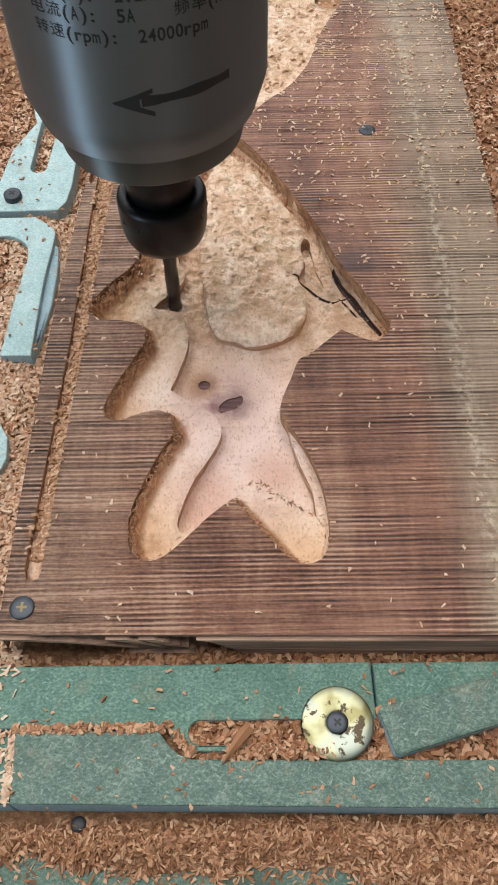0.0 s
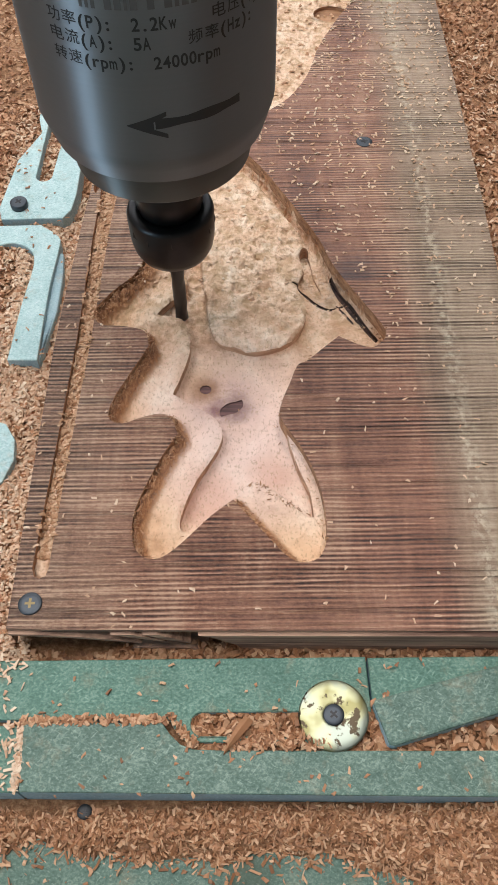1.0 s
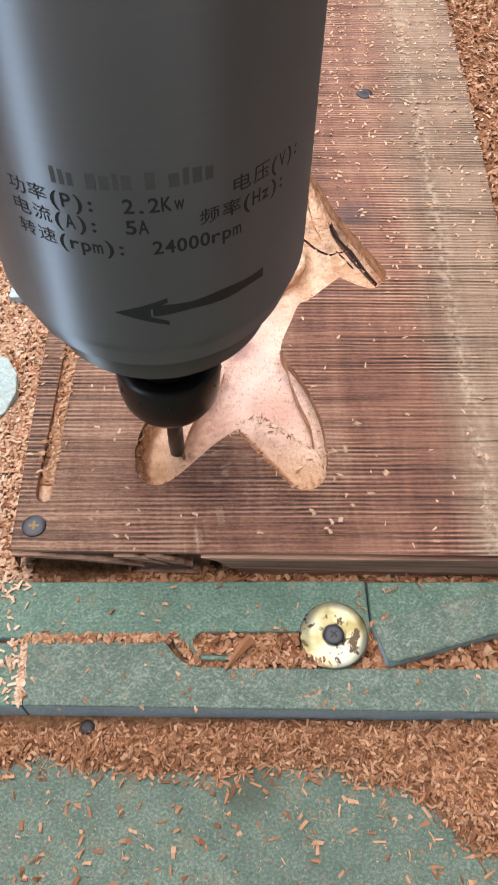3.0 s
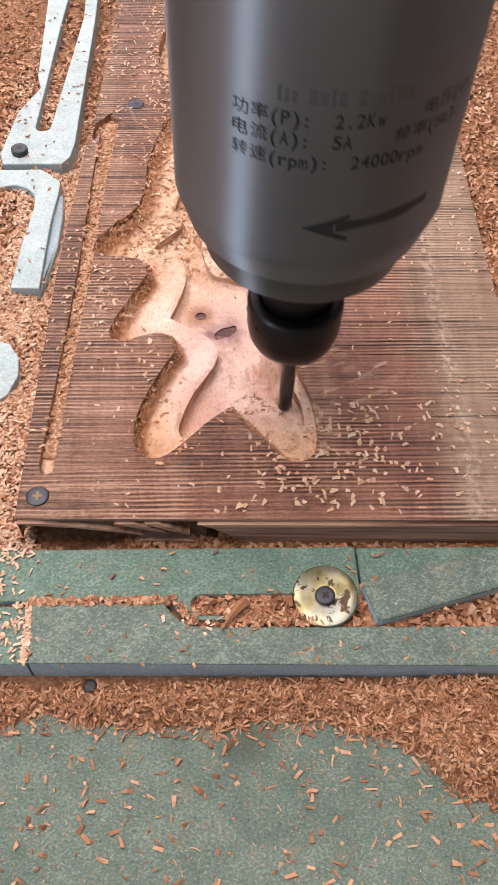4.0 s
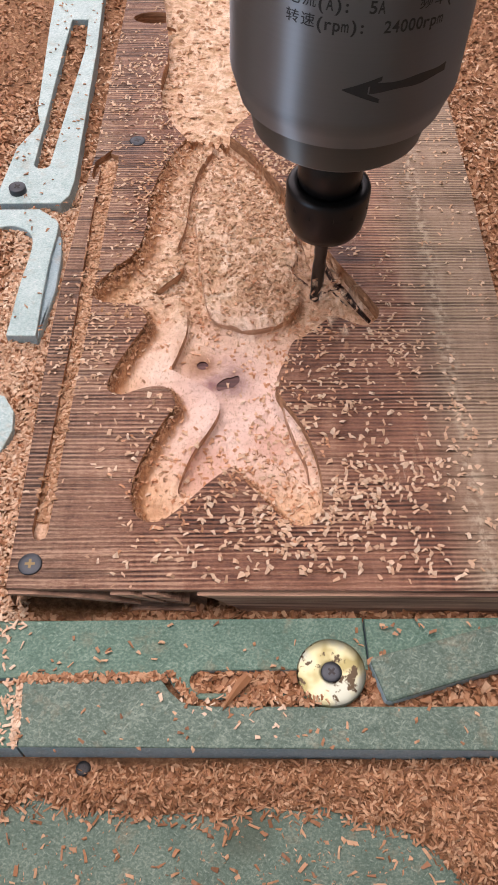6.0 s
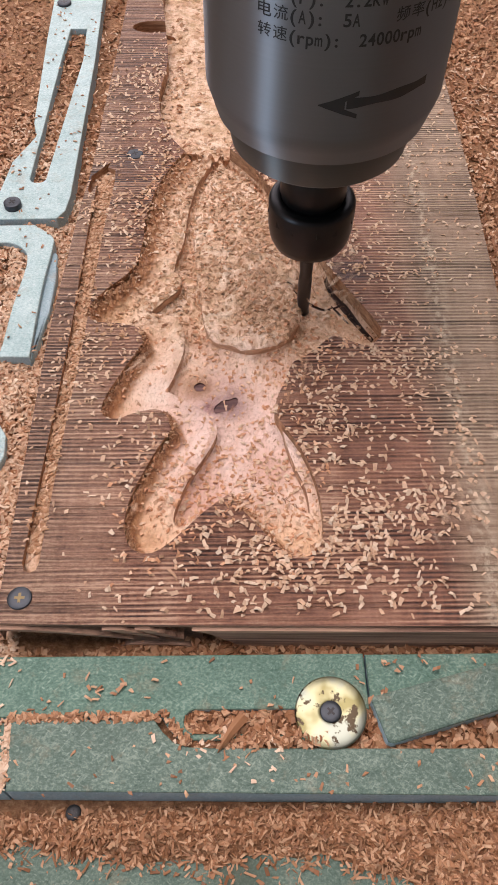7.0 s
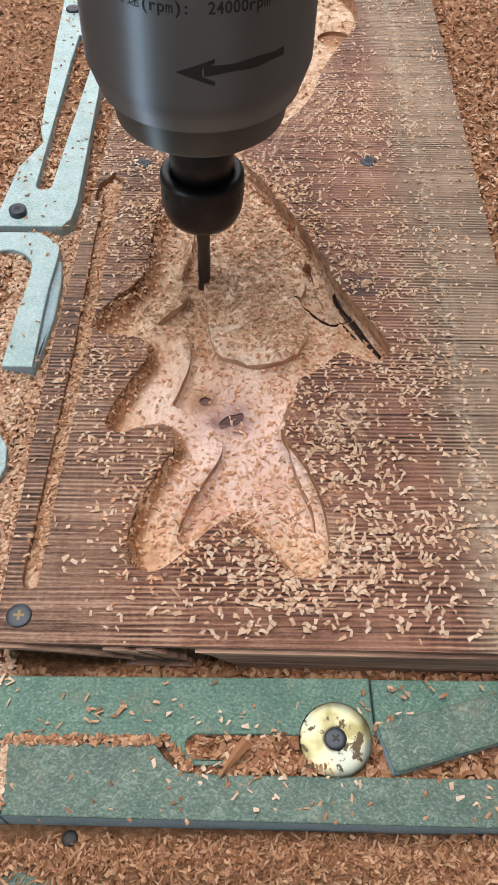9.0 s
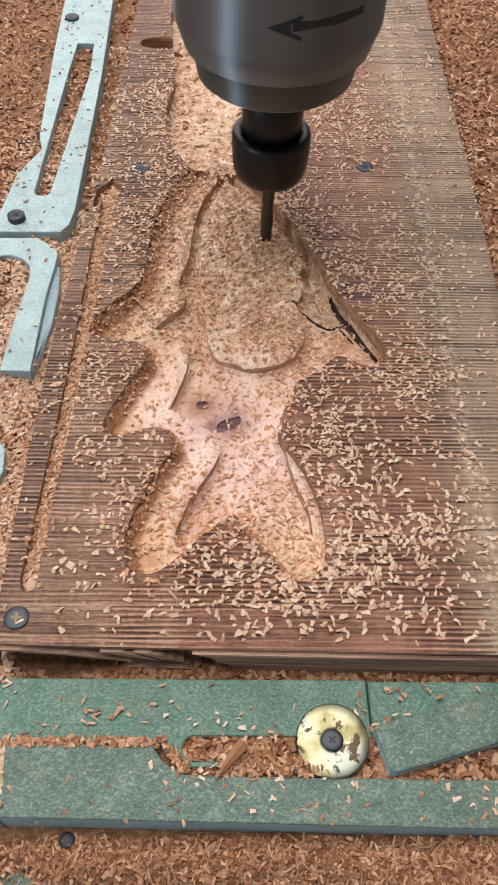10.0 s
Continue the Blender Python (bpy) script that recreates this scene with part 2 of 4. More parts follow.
def sawdust():
    n = Nodes("loose_sawdust")
    big = n.noise(n.coords(), 60.0, 4, 0.6)
    grit = n.noise(n.coords((1, 1.3, 1)), 420.0, 5, 0.75)
    colour = n.ramp(n.math("ADD", n.math("MULTIPLY", grit, 0.75), n.math("MULTIPLY", big, 0.25)), (0.34, (0.13, 0.055, 0.026)), (0.5, (0.34, 0.165, 0.08)), (0.66, (0.58, 0.34, 0.19)))
    n.bump(grit, 0.9, 0.0025)
    return n.set(Base_Color=colour, Roughness=0.85)


def metal(name, colour, rough, metallic=1.0, streak=(1, 1, 1), mottled=0.12, bump=0.0):
    n = Nodes(name)
    wear = n.noise(n.coords(streak), 300.0, 4, 0.6)
    big = n.noise(n.coords(), 30.0, 3, 0.6)
    dark = tuple(v * (1 - mottled * 2) for v in colour)
    tone = n.mix(wear, dark, colour)
    if bump:
        n.bump(wear, bump, 0.0002)
    return n.set(Base_Color=tone, Metallic=metallic, Roughness=n.math("ADD", rough - 0.05, n.math("MULTIPLY", big, 0.12)))


def washer_metal():
    n = Nodes("yellowed_zinc_plate")
    blot = n.noise(n.coords(), 210.0, 4, 0.6)
    tint = n.noise(n.coords(), 70.0, 3, 0.5)
    base = n.ramp(tint, (0.40, (0.19, 0.17, 0.075)), (0.5, (0.33, 0.325, 0.20)), (0.60, (0.26, 0.285, 0.235)))
    base = n.mix(n.ramp(blot, (0.57, (0, 0, 0)), (0.62, (1, 1, 1))), base, (0.05, 0.035, 0.02))
    n.bump(blot, 0.1, 0.0003)
    return n.set(Base_Color=base, Metallic=0.8, Roughness=0.30)


def plaster(name, a, b):
    n = Nodes(name)
    fac = n.noise(n.coords(), 3.0, 6, 0.6)
    n.bump(n.noise(n.coords(), 60.0), 0.2, 0.003)
    return n.set(Base_Color=n.ramp(fac, (0.3, a), (0.7, b)), Roughness=0.85)


WOOD, CUT = weathered_wood(), cut_wood()
SIDE = side_wood("rough_sawn_edge", (0.15, 0.075, 0.05), (0.62, 0.38, 0.26))
# near-black: scorched cracks, and painted shade in the hollow under the front lip
BURNT_SHADE = side_wood("scorched_and_shaded_wood", (0.025, 0.013, 0.011), (0.13, 0.07, 0.055))
# torn brown walls and tan steps, both darkened in the colour for shade
WALL_CUT = side_wood("torn_shaded_cut_walls", (0.20, 0.088, 0.042), (0.53, 0.29, 0.155))
STEP_CUT = side_wood("shaded_tan_cut_steps", (0.38, 0.20, 0.12), (0.70, 0.46, 0.31))
KNOT_WOOD = side_wood("dark_purple_knot", (0.035, 0.018, 0.022), (0.24, 0.12, 0.11))
MDF_GREEN = mdf("green_fibreboard", (0.045, 0.115, 0.085), (0.108, 0.215, 0.165), (0.29, 0.41, 0.325), 0.62)
MDF_BED = mdf("worn_green_fibreboard", (0.042, 0.083, 0.063), (0.105, 0.172, 0.134), (0.27, 0.34, 0.275), 0.65, (-0.001, 0.031, 0.0))
MDF_GREY = mdf("grey_green_fibreboard", (0.045, 0.09, 0.071), (0.118, 0.185, 0.147), (0.31, 0.395, 0.32), 0.62)
# green fibreboard painted pale and bluish in place of window sheen
MDF_SHEEN = mdf("painted_sheen_fibreboard", (0.22, 0.36, 0.36), (0.40, 0.56, 0.56), (0.60, 0.71, 0.69), 0.4)
# blue-grey edge, lightened in the colour to make up for missing light
MDF_EDGE = mdf("lightened_blue_grey_edge", (0.24, 0.37, 0.41), (0.34, 0.48, 0.53), (0.46, 0.58, 0.62), 0.7)
CHIP = chip_wood("orange_brown_chips", (0.21, 0.085, 0.038), (0.48, 0.23, 0.115), (0.74, 0.47, 0.29))
FRESH = chip_wood("fresh_pale_chips", (0.62, 0.38, 0.245), (0.78, 0.54, 0.37), (0.88, 0.71, 0.54))
TAN = chip_wood("tan_chips_in_the_hollows", (0.40, 0.20, 0.10), (0.62, 0.37, 0.215), (0.78, 0.54, 0.36))
SALMON = chip_wood("salmon_chips_in_the_hollows", (0.60, 0.27, 0.135), (0.82, 0.455, 0.27), (0.92, 0.65, 0.45))
DUST = sawdust()
def turned_steel(name, colour, rough):
    """Steel with fine turning marks round its axis, which draw reflections out along it."""
    n = Nodes(name)
    marks = n.noise(n.coords((2, 2, 900)), 1.0, 3, 0.6)
    cloud = n.noise(n.coords((1, 1, 0.4)), 40.0, 3, 0.6)
    tangent = n.add("ShaderNodeTangent")
    tangent.direction_type, tangent.axis = "RADIAL", "Z"
    n.put(n.bsdf.inputs["Tangent"], tangent.outputs[0])
    tone = n.mix(n.math("ADD", n.math("MULTIPLY", marks, 0.5), n.math("MULTIPLY", cloud, 0.5)), tuple(v * 0.8 for v in colour), colour)
    return n.set(Base_Color=tone, Metallic=1.0, Roughness=rough, Anisotropic=0.98, Anisotropic_Rotation=0.25)


STEEL = turned_steel("brushed_steel", (0.285, 0.295, 0.315), 0.55)
STEEL_DARK = turned_steel("machined_steel", (0.235, 0.23, 0.225), 0.57)
BLACK_OXIDE = metal("black_oxide_steel", (0.035, 0.033, 0.034), 0.36, 0.8)
CUTTER = metal("dark_carbide", (0.10, 0.10, 0.105), 0.35)
SCREW = metal("blackened_screw_steel", (0.07, 0.078, 0.09), 0.45, 0.7)
BRASSY = metal("worn_brassy_recess", (0.24, 0.18, 0.09), 0.5, 0.8)
ZINC = washer_metal()
INK = metal("black_print", (0.02, 0.02, 0.022), 0.55, 0.0)
INK_FADED = metal("faded_print", (0.13, 0.12, 0.12), 0.55, 0.2)
WALL, FLOOR = plaster("painted_plaster", (0.34, 0.32, 0.30), (0.44, 0.42, 0.39)), plaster("concrete", (0.16, 0.15, 0.14), (0.24, 0.23, 0.21))
FRAME = metal("grey_painted_frame", (0.45, 0.46, 0.46), 0.5, 0.0)


# ---- mesh helpers ----
def part(name, bm, material, parent=None, label="", smooth=False):
    """One mesh object from a bmesh, under a thing or part."""
    mesh = bpy.data.meshes.new(name)
    bm.to_mesh(mesh)
    bm.free()
    for m in (material if isinstance(material, (list, tuple)) else [material]):
        mesh.materials.append(m)
    if smooth:
        for poly in mesh.polygons:
            poly.use_smooth = True
    ob = new(name, mesh)
    ob.parent = parent
    if label:
        tagged(ob, label)
    return ob


def mesh_of(name, verts, faces, materials, slots=None, parent=None):
    mesh = bpy.data.meshes.new(name)
    mesh.from_pydata([tuple(v) for v in verts], [], [tuple(f) for f in faces])
    for m in materials:
        mesh.materials.append(m)
    if slots is not None:
        mesh.polygons.foreach_set("material_index", slots)
    mesh.update()
    ob = new(name, mesh)
    ob.parent = parent
    return ob


def empty(name, place=(0, 0, 0), turn=0.0):
    ob = new(name)
    ob.empty_display_size = 0.01
    ob.matrix_world = pose(*place, 0, 0, turn)
    return ob


def box(bm, lo, hi, turn=0.0):
    c = [(a + b) / 2 for a, b in zip(lo, hi)]
    s = [b - a for a, b in zip(lo, hi)]
    return bmesh.ops.create_cube(bm, size=1, matrix=Matrix.Translation(c) @ Matrix.Rotation(turn, 4, "Z") @ Matrix.Diagonal((*s, 1)))["verts"]


def lathe(profile, steps=64, caps=True):
    """A turned solid from (radius, height) pairs in millimetres, bottom first."""
    bm = bmesh.new()
    rings = []
    for r, z in profile:
        rings.append([bm.verts.new((r * MM * math.cos(2 * math.pi * k / steps), r * MM * math.sin(2 * math.pi * k / steps), z * MM)) for k in range(steps)])
    for a, b in zip(rings, rings[1:]):
        for k in range(steps):
            bm.faces.new((a[k], a[(k + 1) % steps], b[(k + 1) % steps], b[k])).smooth = True
    if caps:
        bm.faces.new(rings[0][::-1])
        bm.faces.new(rings[-1])
    return bm


def curve_through(points, steps=4):
    """Points of a smooth line through the given ones."""
    out = []
    for k in range(len(points) - 1):
        a, b, c, d = (Vector(points[min(max(k + j, 0), len(points) - 1)]) for j in (-1, 0, 1, 2))
        for s in range(steps):
            t = s / steps
            out.append(tuple(0.5 * (2 * b + (c - a) * t + (2 * a - 5 * b + 4 * c - d) * t * t + (3 * b - a - 3 * c + d) * t ** 3)))
    return out


def loop_of(*lines):
    """A closed outline of smooth lines that meet in corners."""
    return [p for line in lines for p in curve_through(line)]


BOUNDS = {}


def inside(p, loop):
    x, y = p
    if id(loop) not in BOUNDS:
        BOUNDS[id(loop)] = (min(q[0] for q in loop), max(q[0] for q in loop), min(q[1] for q in loop), max(q[1] for q in loop))
    x0, x1, y0, y1 = BOUNDS[id(loop)]
    if x < x0 or x > x1 or y < y0 or y > y1:
        return False
    hit = False
    j = len(loop) - 1
    for i in range(len(loop)):
        (xi, yi), (xj, yj) = loop[i], loop[j]
        if (yi > y) != (yj > y) and x < (xj - xi) * (y - yi) / (yj - yi) + xi:
            hit = not hit
        j = i
    return hit


def slab(name, outline, holes, z0, z1, top, edge, parent=None, bevel=0.5):
    """A flat board with real slots, millimetres."""
    from_lists = [outline] + holes
    bm = bmesh.new()
    flat = [Vector((x, y, 0)) for loop in from_lists for x, y in loop]
    tris = geometry_tessellate([[Vector((x, y, 0)) for x, y in loop] for loop in from_lists])
    up = [bm.verts.new((v.x * MM, v.y * MM, z1 * MM)) for v in flat]
    down = [bm.verts.new((v.x * MM, v.y * MM, z0 * MM)) for v in flat]
    for a, b, c in tris:
        n = (flat[b] - flat[a]).cross(flat[c] - flat[a]).z
        if n < 0:
            b, c = c, b
        bm.faces.new((up[a], up[b], up[c]))
        bm.faces.new((down[c], down[b], down[a]))
    at = 0
    rim = []
    for loop in from_lists:
        k = len(loop)
        area = sum(loop[i][0] * loop[(i + 1) % k][1] - loop[(i + 1) % k][0] * loop[i][1] for i in range(k))
        hole = loop is not outline
        for i in range(k):
            a, b = at + i, at + (i + 1) % k
            quad = (up[b], up[a], down[a], down[b]) if (area > 0) != hole else (up[a], up[b], down[b], down[a])
            face = bm.faces.new(quad)
            face.material_index = 1
            rim.append(bm.edges.get((up[a], up[b])))
        at += k
    bmesh.ops.dissolve_limit(bm, angle_limit=0.01, verts=bm.verts[:], edges=bm.edges[:], delimit={"MATERIAL"})
    if bevel:
        edges = [e for e in bm.edges if len(e.link_faces) == 2 and e.link_faces[0].material_index != e.link_faces[1].material_index
                 and min(v.co.z for v in e.verts) > (z1 - 0.01) * MM]
        bmesh.ops.bevel(bm, geom=edges, offset=bevel * MM, segments=2, affect="EDGES", profile=0.5)
    bmesh.ops.triangulate(bm, faces=[f for f in bm.faces if len(f.verts) > 4])
    return part(name, bm, [top, edge], parent)


from mathutils import geometry as mathutils_geometry
geometry_tessellate = mathutils_geometry.tessellate_polygon

rng = np.random.default_rng(7)


def chips(name, places, sizes, material, flat=0.35, parent=None, bend=0.2):
    """Curled shavings as one mesh: each a thin bent plate. places in millimetres."""
    n = len(places)
    # a bent plate with three cross-sections
    base = []
    for u in (-0.5, 0.0, 0.5):
        for v, w in ((-0.5, 0), (0.5, 0), (0.5, 1), (-0.5, 1)):
            base.append((u, v, w, 1 - 4 * u * u))
    base = np.array(base)
    quads = [(0, 1, 5, 4), (1, 2, 6, 5), (2, 3, 7, 6), (3, 0, 4, 7), (4, 5, 9, 8), (5, 6, 10, 9), (6, 7, 11, 10), (7, 4, 8, 11), (3, 2, 1, 0), (8, 9, 10, 11)]
    long, wide, thick = sizes[:, 0], sizes[:, 1], sizes[:, 2]
    curl = long * rng.uniform(-0.03, 0.03 + bend, n)
    pts = np.empty((n, 12, 3))
    taper = 1 + base[None, :, 0] * rng.uniform(-0.9, 0.9, (n, 1))
    pts[:, :, 0] = base[None, :, 0] * long[:, None] + base[None, :, 1] * rng.uniform(-0.6, 0.6, (n, 1))
    pts[:, :, 1] = base[None, :, 1] * wide[:, None] * taper
    pts[:, :, 2] = base[None, :, 2] * thick[:, None] + base[None, :, 3] * curl[:, None]
    yaw, pitch, roll = rng.uniform(0, 2 * np.pi, n), rng.normal(0, flat, n), rng.normal(0, flat, n)
    for angle, i, j in ((roll, 1, 2), (pitch, 0, 2), (yaw, 0, 1)):
        c, s = np.cos(angle)[:, None], np.sin(angle)[:, None]
        a, b = pts[:, :, i].copy(), pts[:, :, j].copy()
        pts[:, :, i], pts[:, :, j] = c * a - s * b, s * a + c * b
    pts[:, :, 2] -= np.minimum(pts[:, :, 2].min(1), 0)[:, None] * 0.8
    pts += places[:, None, :]
    verts = (pts.reshape(-1, 3) * MM)
    faces = (np.array(quads)[None] + 12 * np.arange(n)[:, None, None]).reshape(-1, 4)
    mesh = bpy.data.meshes.new(name)
    mesh.from_pydata(verts.tolist(), [], faces.tolist())
    mesh.materials.append(material)
    ob = new(name, mesh)
    ob.parent = parent
    return ob


def chip_sizes(n, long=(2.0, 5.0), wide=(0.8, 2.0), thick=(0.15, 0.45)):
    return np.stack([rng.uniform(*long, n), rng.uniform(*wide, n), rng.uniform(*thick, n)], 1)


# ---- unseen room added round the machine for reflections and bounced light ----
def room():
    x0, x1, y0, y1, z0, z1 = -2.0, 2.0, -2.2, 2.5, -0.80, 1.9
    floor = bmesh.new(); box(floor, (x0 - .1, y0 - .1, z0 - .1), (x1 + .1, y1 + .1, z0))
    tagged(part("floor", floor, FLOOR), "unseen grey concrete floor, added with the room", "floor", kind="structure")
    ceiling = bmesh.new()
    for lo, hi in (((x0 - .1, y0 - .1), (x1 + .1, -0.35)), ((x0 - .1, 1.35), (x1 + .1, y1 + .1)), ((x0 - .1, -0.35), (-1.55, 1.35)), ((0.75, -0.35), (x1 + .1, 1.35))):
        box(ceiling, (*lo, z1), (*hi, z1 + .1))
    tagged(part("ceiling", ceiling, WALL), "unseen added ceiling, open for the overhead fill light", "ceiling", kind="structure")
    for name, lo, hi in (("wall_east", (x1, y0, z0), (x1 + .1, y1, z1)), ("wall_south", (x0, y0 - .1, z0), (x1, y0, z1))):
        bm = bmesh.new(); box(bm, lo, hi)
        tagged(part(name, bm, WALL), "unseen plain wall, added for reflections and bounced light", "wall", kind="structure")
    # walls with a window opening through them
    bm = bmesh.new()
    wx0, wx1, wz0, wz1 = -1.4, 0.7, 0.48, 1.72
    for lo, hi in (((x0, y1, z0), (x1, y1 + .1, wz0)), ((x0, y1, wz1), (x1, y1 + .1, z1)), ((x0, y1, wz0), (wx0, y1 + .1, wz1)), ((wx1, y1, wz0), (x1, y1 + .1, wz1))):
        box(bm, lo, hi)
    tagged(part("wall_north", bm, WALL), "unseen added wall with a wide window", "wall", kind="structure")
    bm = bmesh.new()
    wy0, wy1, vz0, vz1 = -1.37, -0.83, 0.15, 1.35
    for lo, hi in (((x0 - .1, y0, z0), (x0, y1, vz0)), ((x0 - .1, y0, vz1), (x0, y1, z1)), ((x0 - .1, y0, vz0), (x0, wy0, vz1)), ((x0 - .1, wy1, vz0), (x0, y1, vz1))):
        box(bm, lo, hi)
    tagged(part("wall_west", bm, WALL), "unseen added wall with a window", "wall", kind="structure")
    # machine table under the bed
    bm = bmesh.new(); box(bm, (-0.62, -0.42, -0.10), (0.62, 1.02, -0.018))
    for lx in (-0.56, 0.48):
        for ly in (-0.36, 0.88):
            box(bm, (lx, ly, -0.80), (lx + .08, ly + .08, -0.10))
    tagged(part("machine_table", bm, FRAME), "grey painted steel table under the bed", "table")


def bed():
    bm = bmesh.new(); box(bm, (-0.60, -0.40, -0.018), (0.60, 1.0, 0.0))
    tagged(part("ground_bed", bm, [MDF_BED]), "green fibreboard machine bed strewn with sawdust", "bed", kind="structure")


def dust_height(x, y):
    """Depth of the loose sawdust over the bed, millimetres."""
    v = noise.noise(Vector((x * 0.03, y * 0.03, 0.3))) * 3 + noise.noise(Vector((x * 0.11, y * 0.11, 4.0))) * 1.6 + noise.noise(Vector((x * 0.3, y * 0.3, 9.0))) * 0.5
    if y < 51:      # in front of the clamping strips: bare bed with a bank along the strip
        reach = 8.5 + max(0.0, x - 25) * 0.42 + 7 * noise.noise(Vector((x * 0.05, 0, 2.0)))
        far = 51 - y
        return max(-6.0, 0.8 + min(far * 0.28, 2.4) + max(0.0, x - 50) * 0.09 - max(0.0, far - reach) * 0.7 + v * 0.5)
    if -84 < x < 116 and y > 96:
        return 3.0 + ((2.2 + v * 0.4) * min(1.0, max(-1.0, (x + 48) / 12)) if y < 108 else 0)
    if y < 100:
        return 9.6 + v * 0.3 if 63 < y < 81 else 0.5
    if x > 0:
        return 12.0 + v
    return 3.5 + min(3.5, max(0.0, (-86 - x) * 0.35)) + v * 0.8


def sawdust_layer():
    xs, ys = np.arange(-420, 421, 4.0), np.arange(-60, 960, 4.0)
    verts = [(x * MM, y * MM, dust_height(x, y) * MM) for y in ys for x in xs]
    w = len(xs)
    faces = [(j * w + i, j * w + i + 1, (j + 1) * w + i + 1, (j + 1) * w + i) for j in range(len(ys) - 1) for i in range(w - 1)]
    ob = mesh_of("sawdust", verts, faces, [DUST])
    for poly in ob.data.polygons:
        poly.use_smooth = True
    tagged(ob, "loose brown sawdust heaped over the machine bed", "sawdust", kind="stuff")


# ---- the carved board ----
CORNER_TOP_R, ARM_TIP, ARMPIT, CROTCH, HIP, ELBOW, HAND, CORNER_TOP_L = (-4, 366), (60, 232), (40.5, 234), (-5, 154), (-27, 184), (-41, 230), (-66, 246), (-26, 366)
FISH = loop_of(
    [CORNER_TOP_R, (8.6, 348.5), (19, 329), (29, 308.6), (36, 293), (41, 277), (50.8, 257.4), (57, 246), (61, 237), ARM_TIP],
    [ARM_TIP, (54.6, 227.5), (48, 229.5), ARMPIT],
    [ARMPIT, (33, 227), (26.4, 220.7), (22, 218), (18.4, 208.6), (14.8, 199), (14.2, 191), (22.3, 176), (27.4, 161.4), (29.3, 147), (28.8, 136), (25.8, 129.8), (20, 128), (14, 131), (4.7, 142), CROTCH],
    [CROTCH, (-13.4, 147), (-21, 139), (-28.8, 131.7), (-34.6, 130), (-39.7, 133), (-41.9, 139.5), (-41.8, 148.5), (-38.4, 160), (-32, 175), HIP],
    [HIP, (-29.4, 191), (-34, 194), (-42.6, 192), (-49, 189.4), (-54.8, 192), (-54.3, 200), (-49.6, 211.4), (-43.6, 224), ELBOW],
    [ELBOW, (-43.5, 238), (-52, 241), (-62, 242), HAND],
    [HAND, (-66, 251), (-59, 262), (-49, 274), (-45, 290), (-44.5, 309), (-41, 330), (-34.6, 349), CORNER_TOP_L])
UPPER = loop_of(
    [(-27, 363), (-37, 380), (-42, 400), (-43, 420), (-40, 450), (-43, 490), (-46, 530), (-40, 560), (-10, 580), (40, 575), (66, 550), (70, 515), (58, 486)],
    [(58, 486), (45, 456), (37, 428), (26, 407), (12, 392), (-1, 374), (-5, 362)],
    [(-5, 362), (-16, 360), (-27, 363)])
LEFT = (curve_through([(-12, 364), (-22.6, 336), (-26.2, 300), (-29.8, 283), (-26.6, 275), (-27.5, 267.6), (-33, 261), (-39.3, 253.4)])
        + curve_through([(-39.3, 253.4), (-34, 251.6), (-26.5, 248), (-23.8, 232), (-27, 218), (-30.3, 208.6)])
        + curve_through([(-30.3, 208.6), (-23.8, 203.5), (-13, 195.7), (-9.4, 188), (-11.8, 179), (-19.6, 165), (-23.8, 154), (-25.2, 147), (-23.6, 143.4), (-19.5, 144.2), (-13, 149.8), (-6, 156)])
        + [(-6, 156), (-5, 150), (-30, 120), (-80, 120), (-80, 366)])
HEAD = loop_of([(-9, 362), (-17, 340), (-21.5, 317), (-20.4, 291), (-17.3, 259), (-13.2, 239), (-4.4, 233.6), (5.7, 231), (18.4, 235.4), (26.2, 246), (27.7, 258), (24, 270)],
               [(24, 270), (31, 289), (26, 306), (15, 328), (3, 347), (-9, 362)])
LEDGE = curve_through([(15.6, 190), (20.5, 172), (24.6, 160), (25.5, 150)]) + [(25.5, 150), (27.5, 145.5), (40, 145.5), (40, 190)]
LOBE = curve_through([(-5, 157), (-1, 163.5), (5, 165), (12, 160.5), (18, 154.5), (23, 150.2), (26, 150)]) + [(26, 150), (40, 150), (40, 120), (-5, 120)]
POCKET = loop_of([(26.4, 284), (26.6, 291.5), (29.4, 294.6), (31.4, 289.6), (33, 279), (35.6, 270), (33.5, 266), (30, 272), (26.4, 284)])


def ribbon(points, width):
    line = curve_through(points, 3) + [points[-1]]
    left, right = [], []
    for k, p in enumerate(line):
        a, b = Vector(line[max(k - 1, 0)]), Vector(line[min(k + 1, len(line) - 1)])
        n = (b - a).normalized()
        w = width * (0.35 + 0.65 * math.sin(math.pi * (k + 0.5) / len(line)))
        left.append((p[0] - n.y * w, p[1] + n.x * w)), right.append((p[0] + n.y * w, p[1] - n.x * w))
    return left + right[::-1]


CRACK_A = ribbon([(21, 272.7), (26.6, 270.1), (32.7, 262.9), (38.8, 259.4), (43.3, 260.6), (47.5, 262.7)], 0.75)
# the second ribbon is no crack: a dark line for shade on the outer wall
WALL_SHADE = ribbon([(40.4, 277), (43.2, 268.4), (47.6, 260), (53.4, 248.9), (58.8, 239.4)], 1.1)
CRACK_C = ribbon([(42.3, 261.9), (45.7, 256.6), (49.3, 250.7)], 0.6)
EYE_R = [(56 + 11 * math.cos(a), 506 + 9 * math.sin(a)) for a in np.linspace(0, 2 * math.pi, 20, endpoint=False)]
EYE_L = [(-50 + 13 * math.cos(a), 489 + 7 * math.sin(a)) for a in np.linspace(0, 2 * math.pi, 20, endpoint=False)]
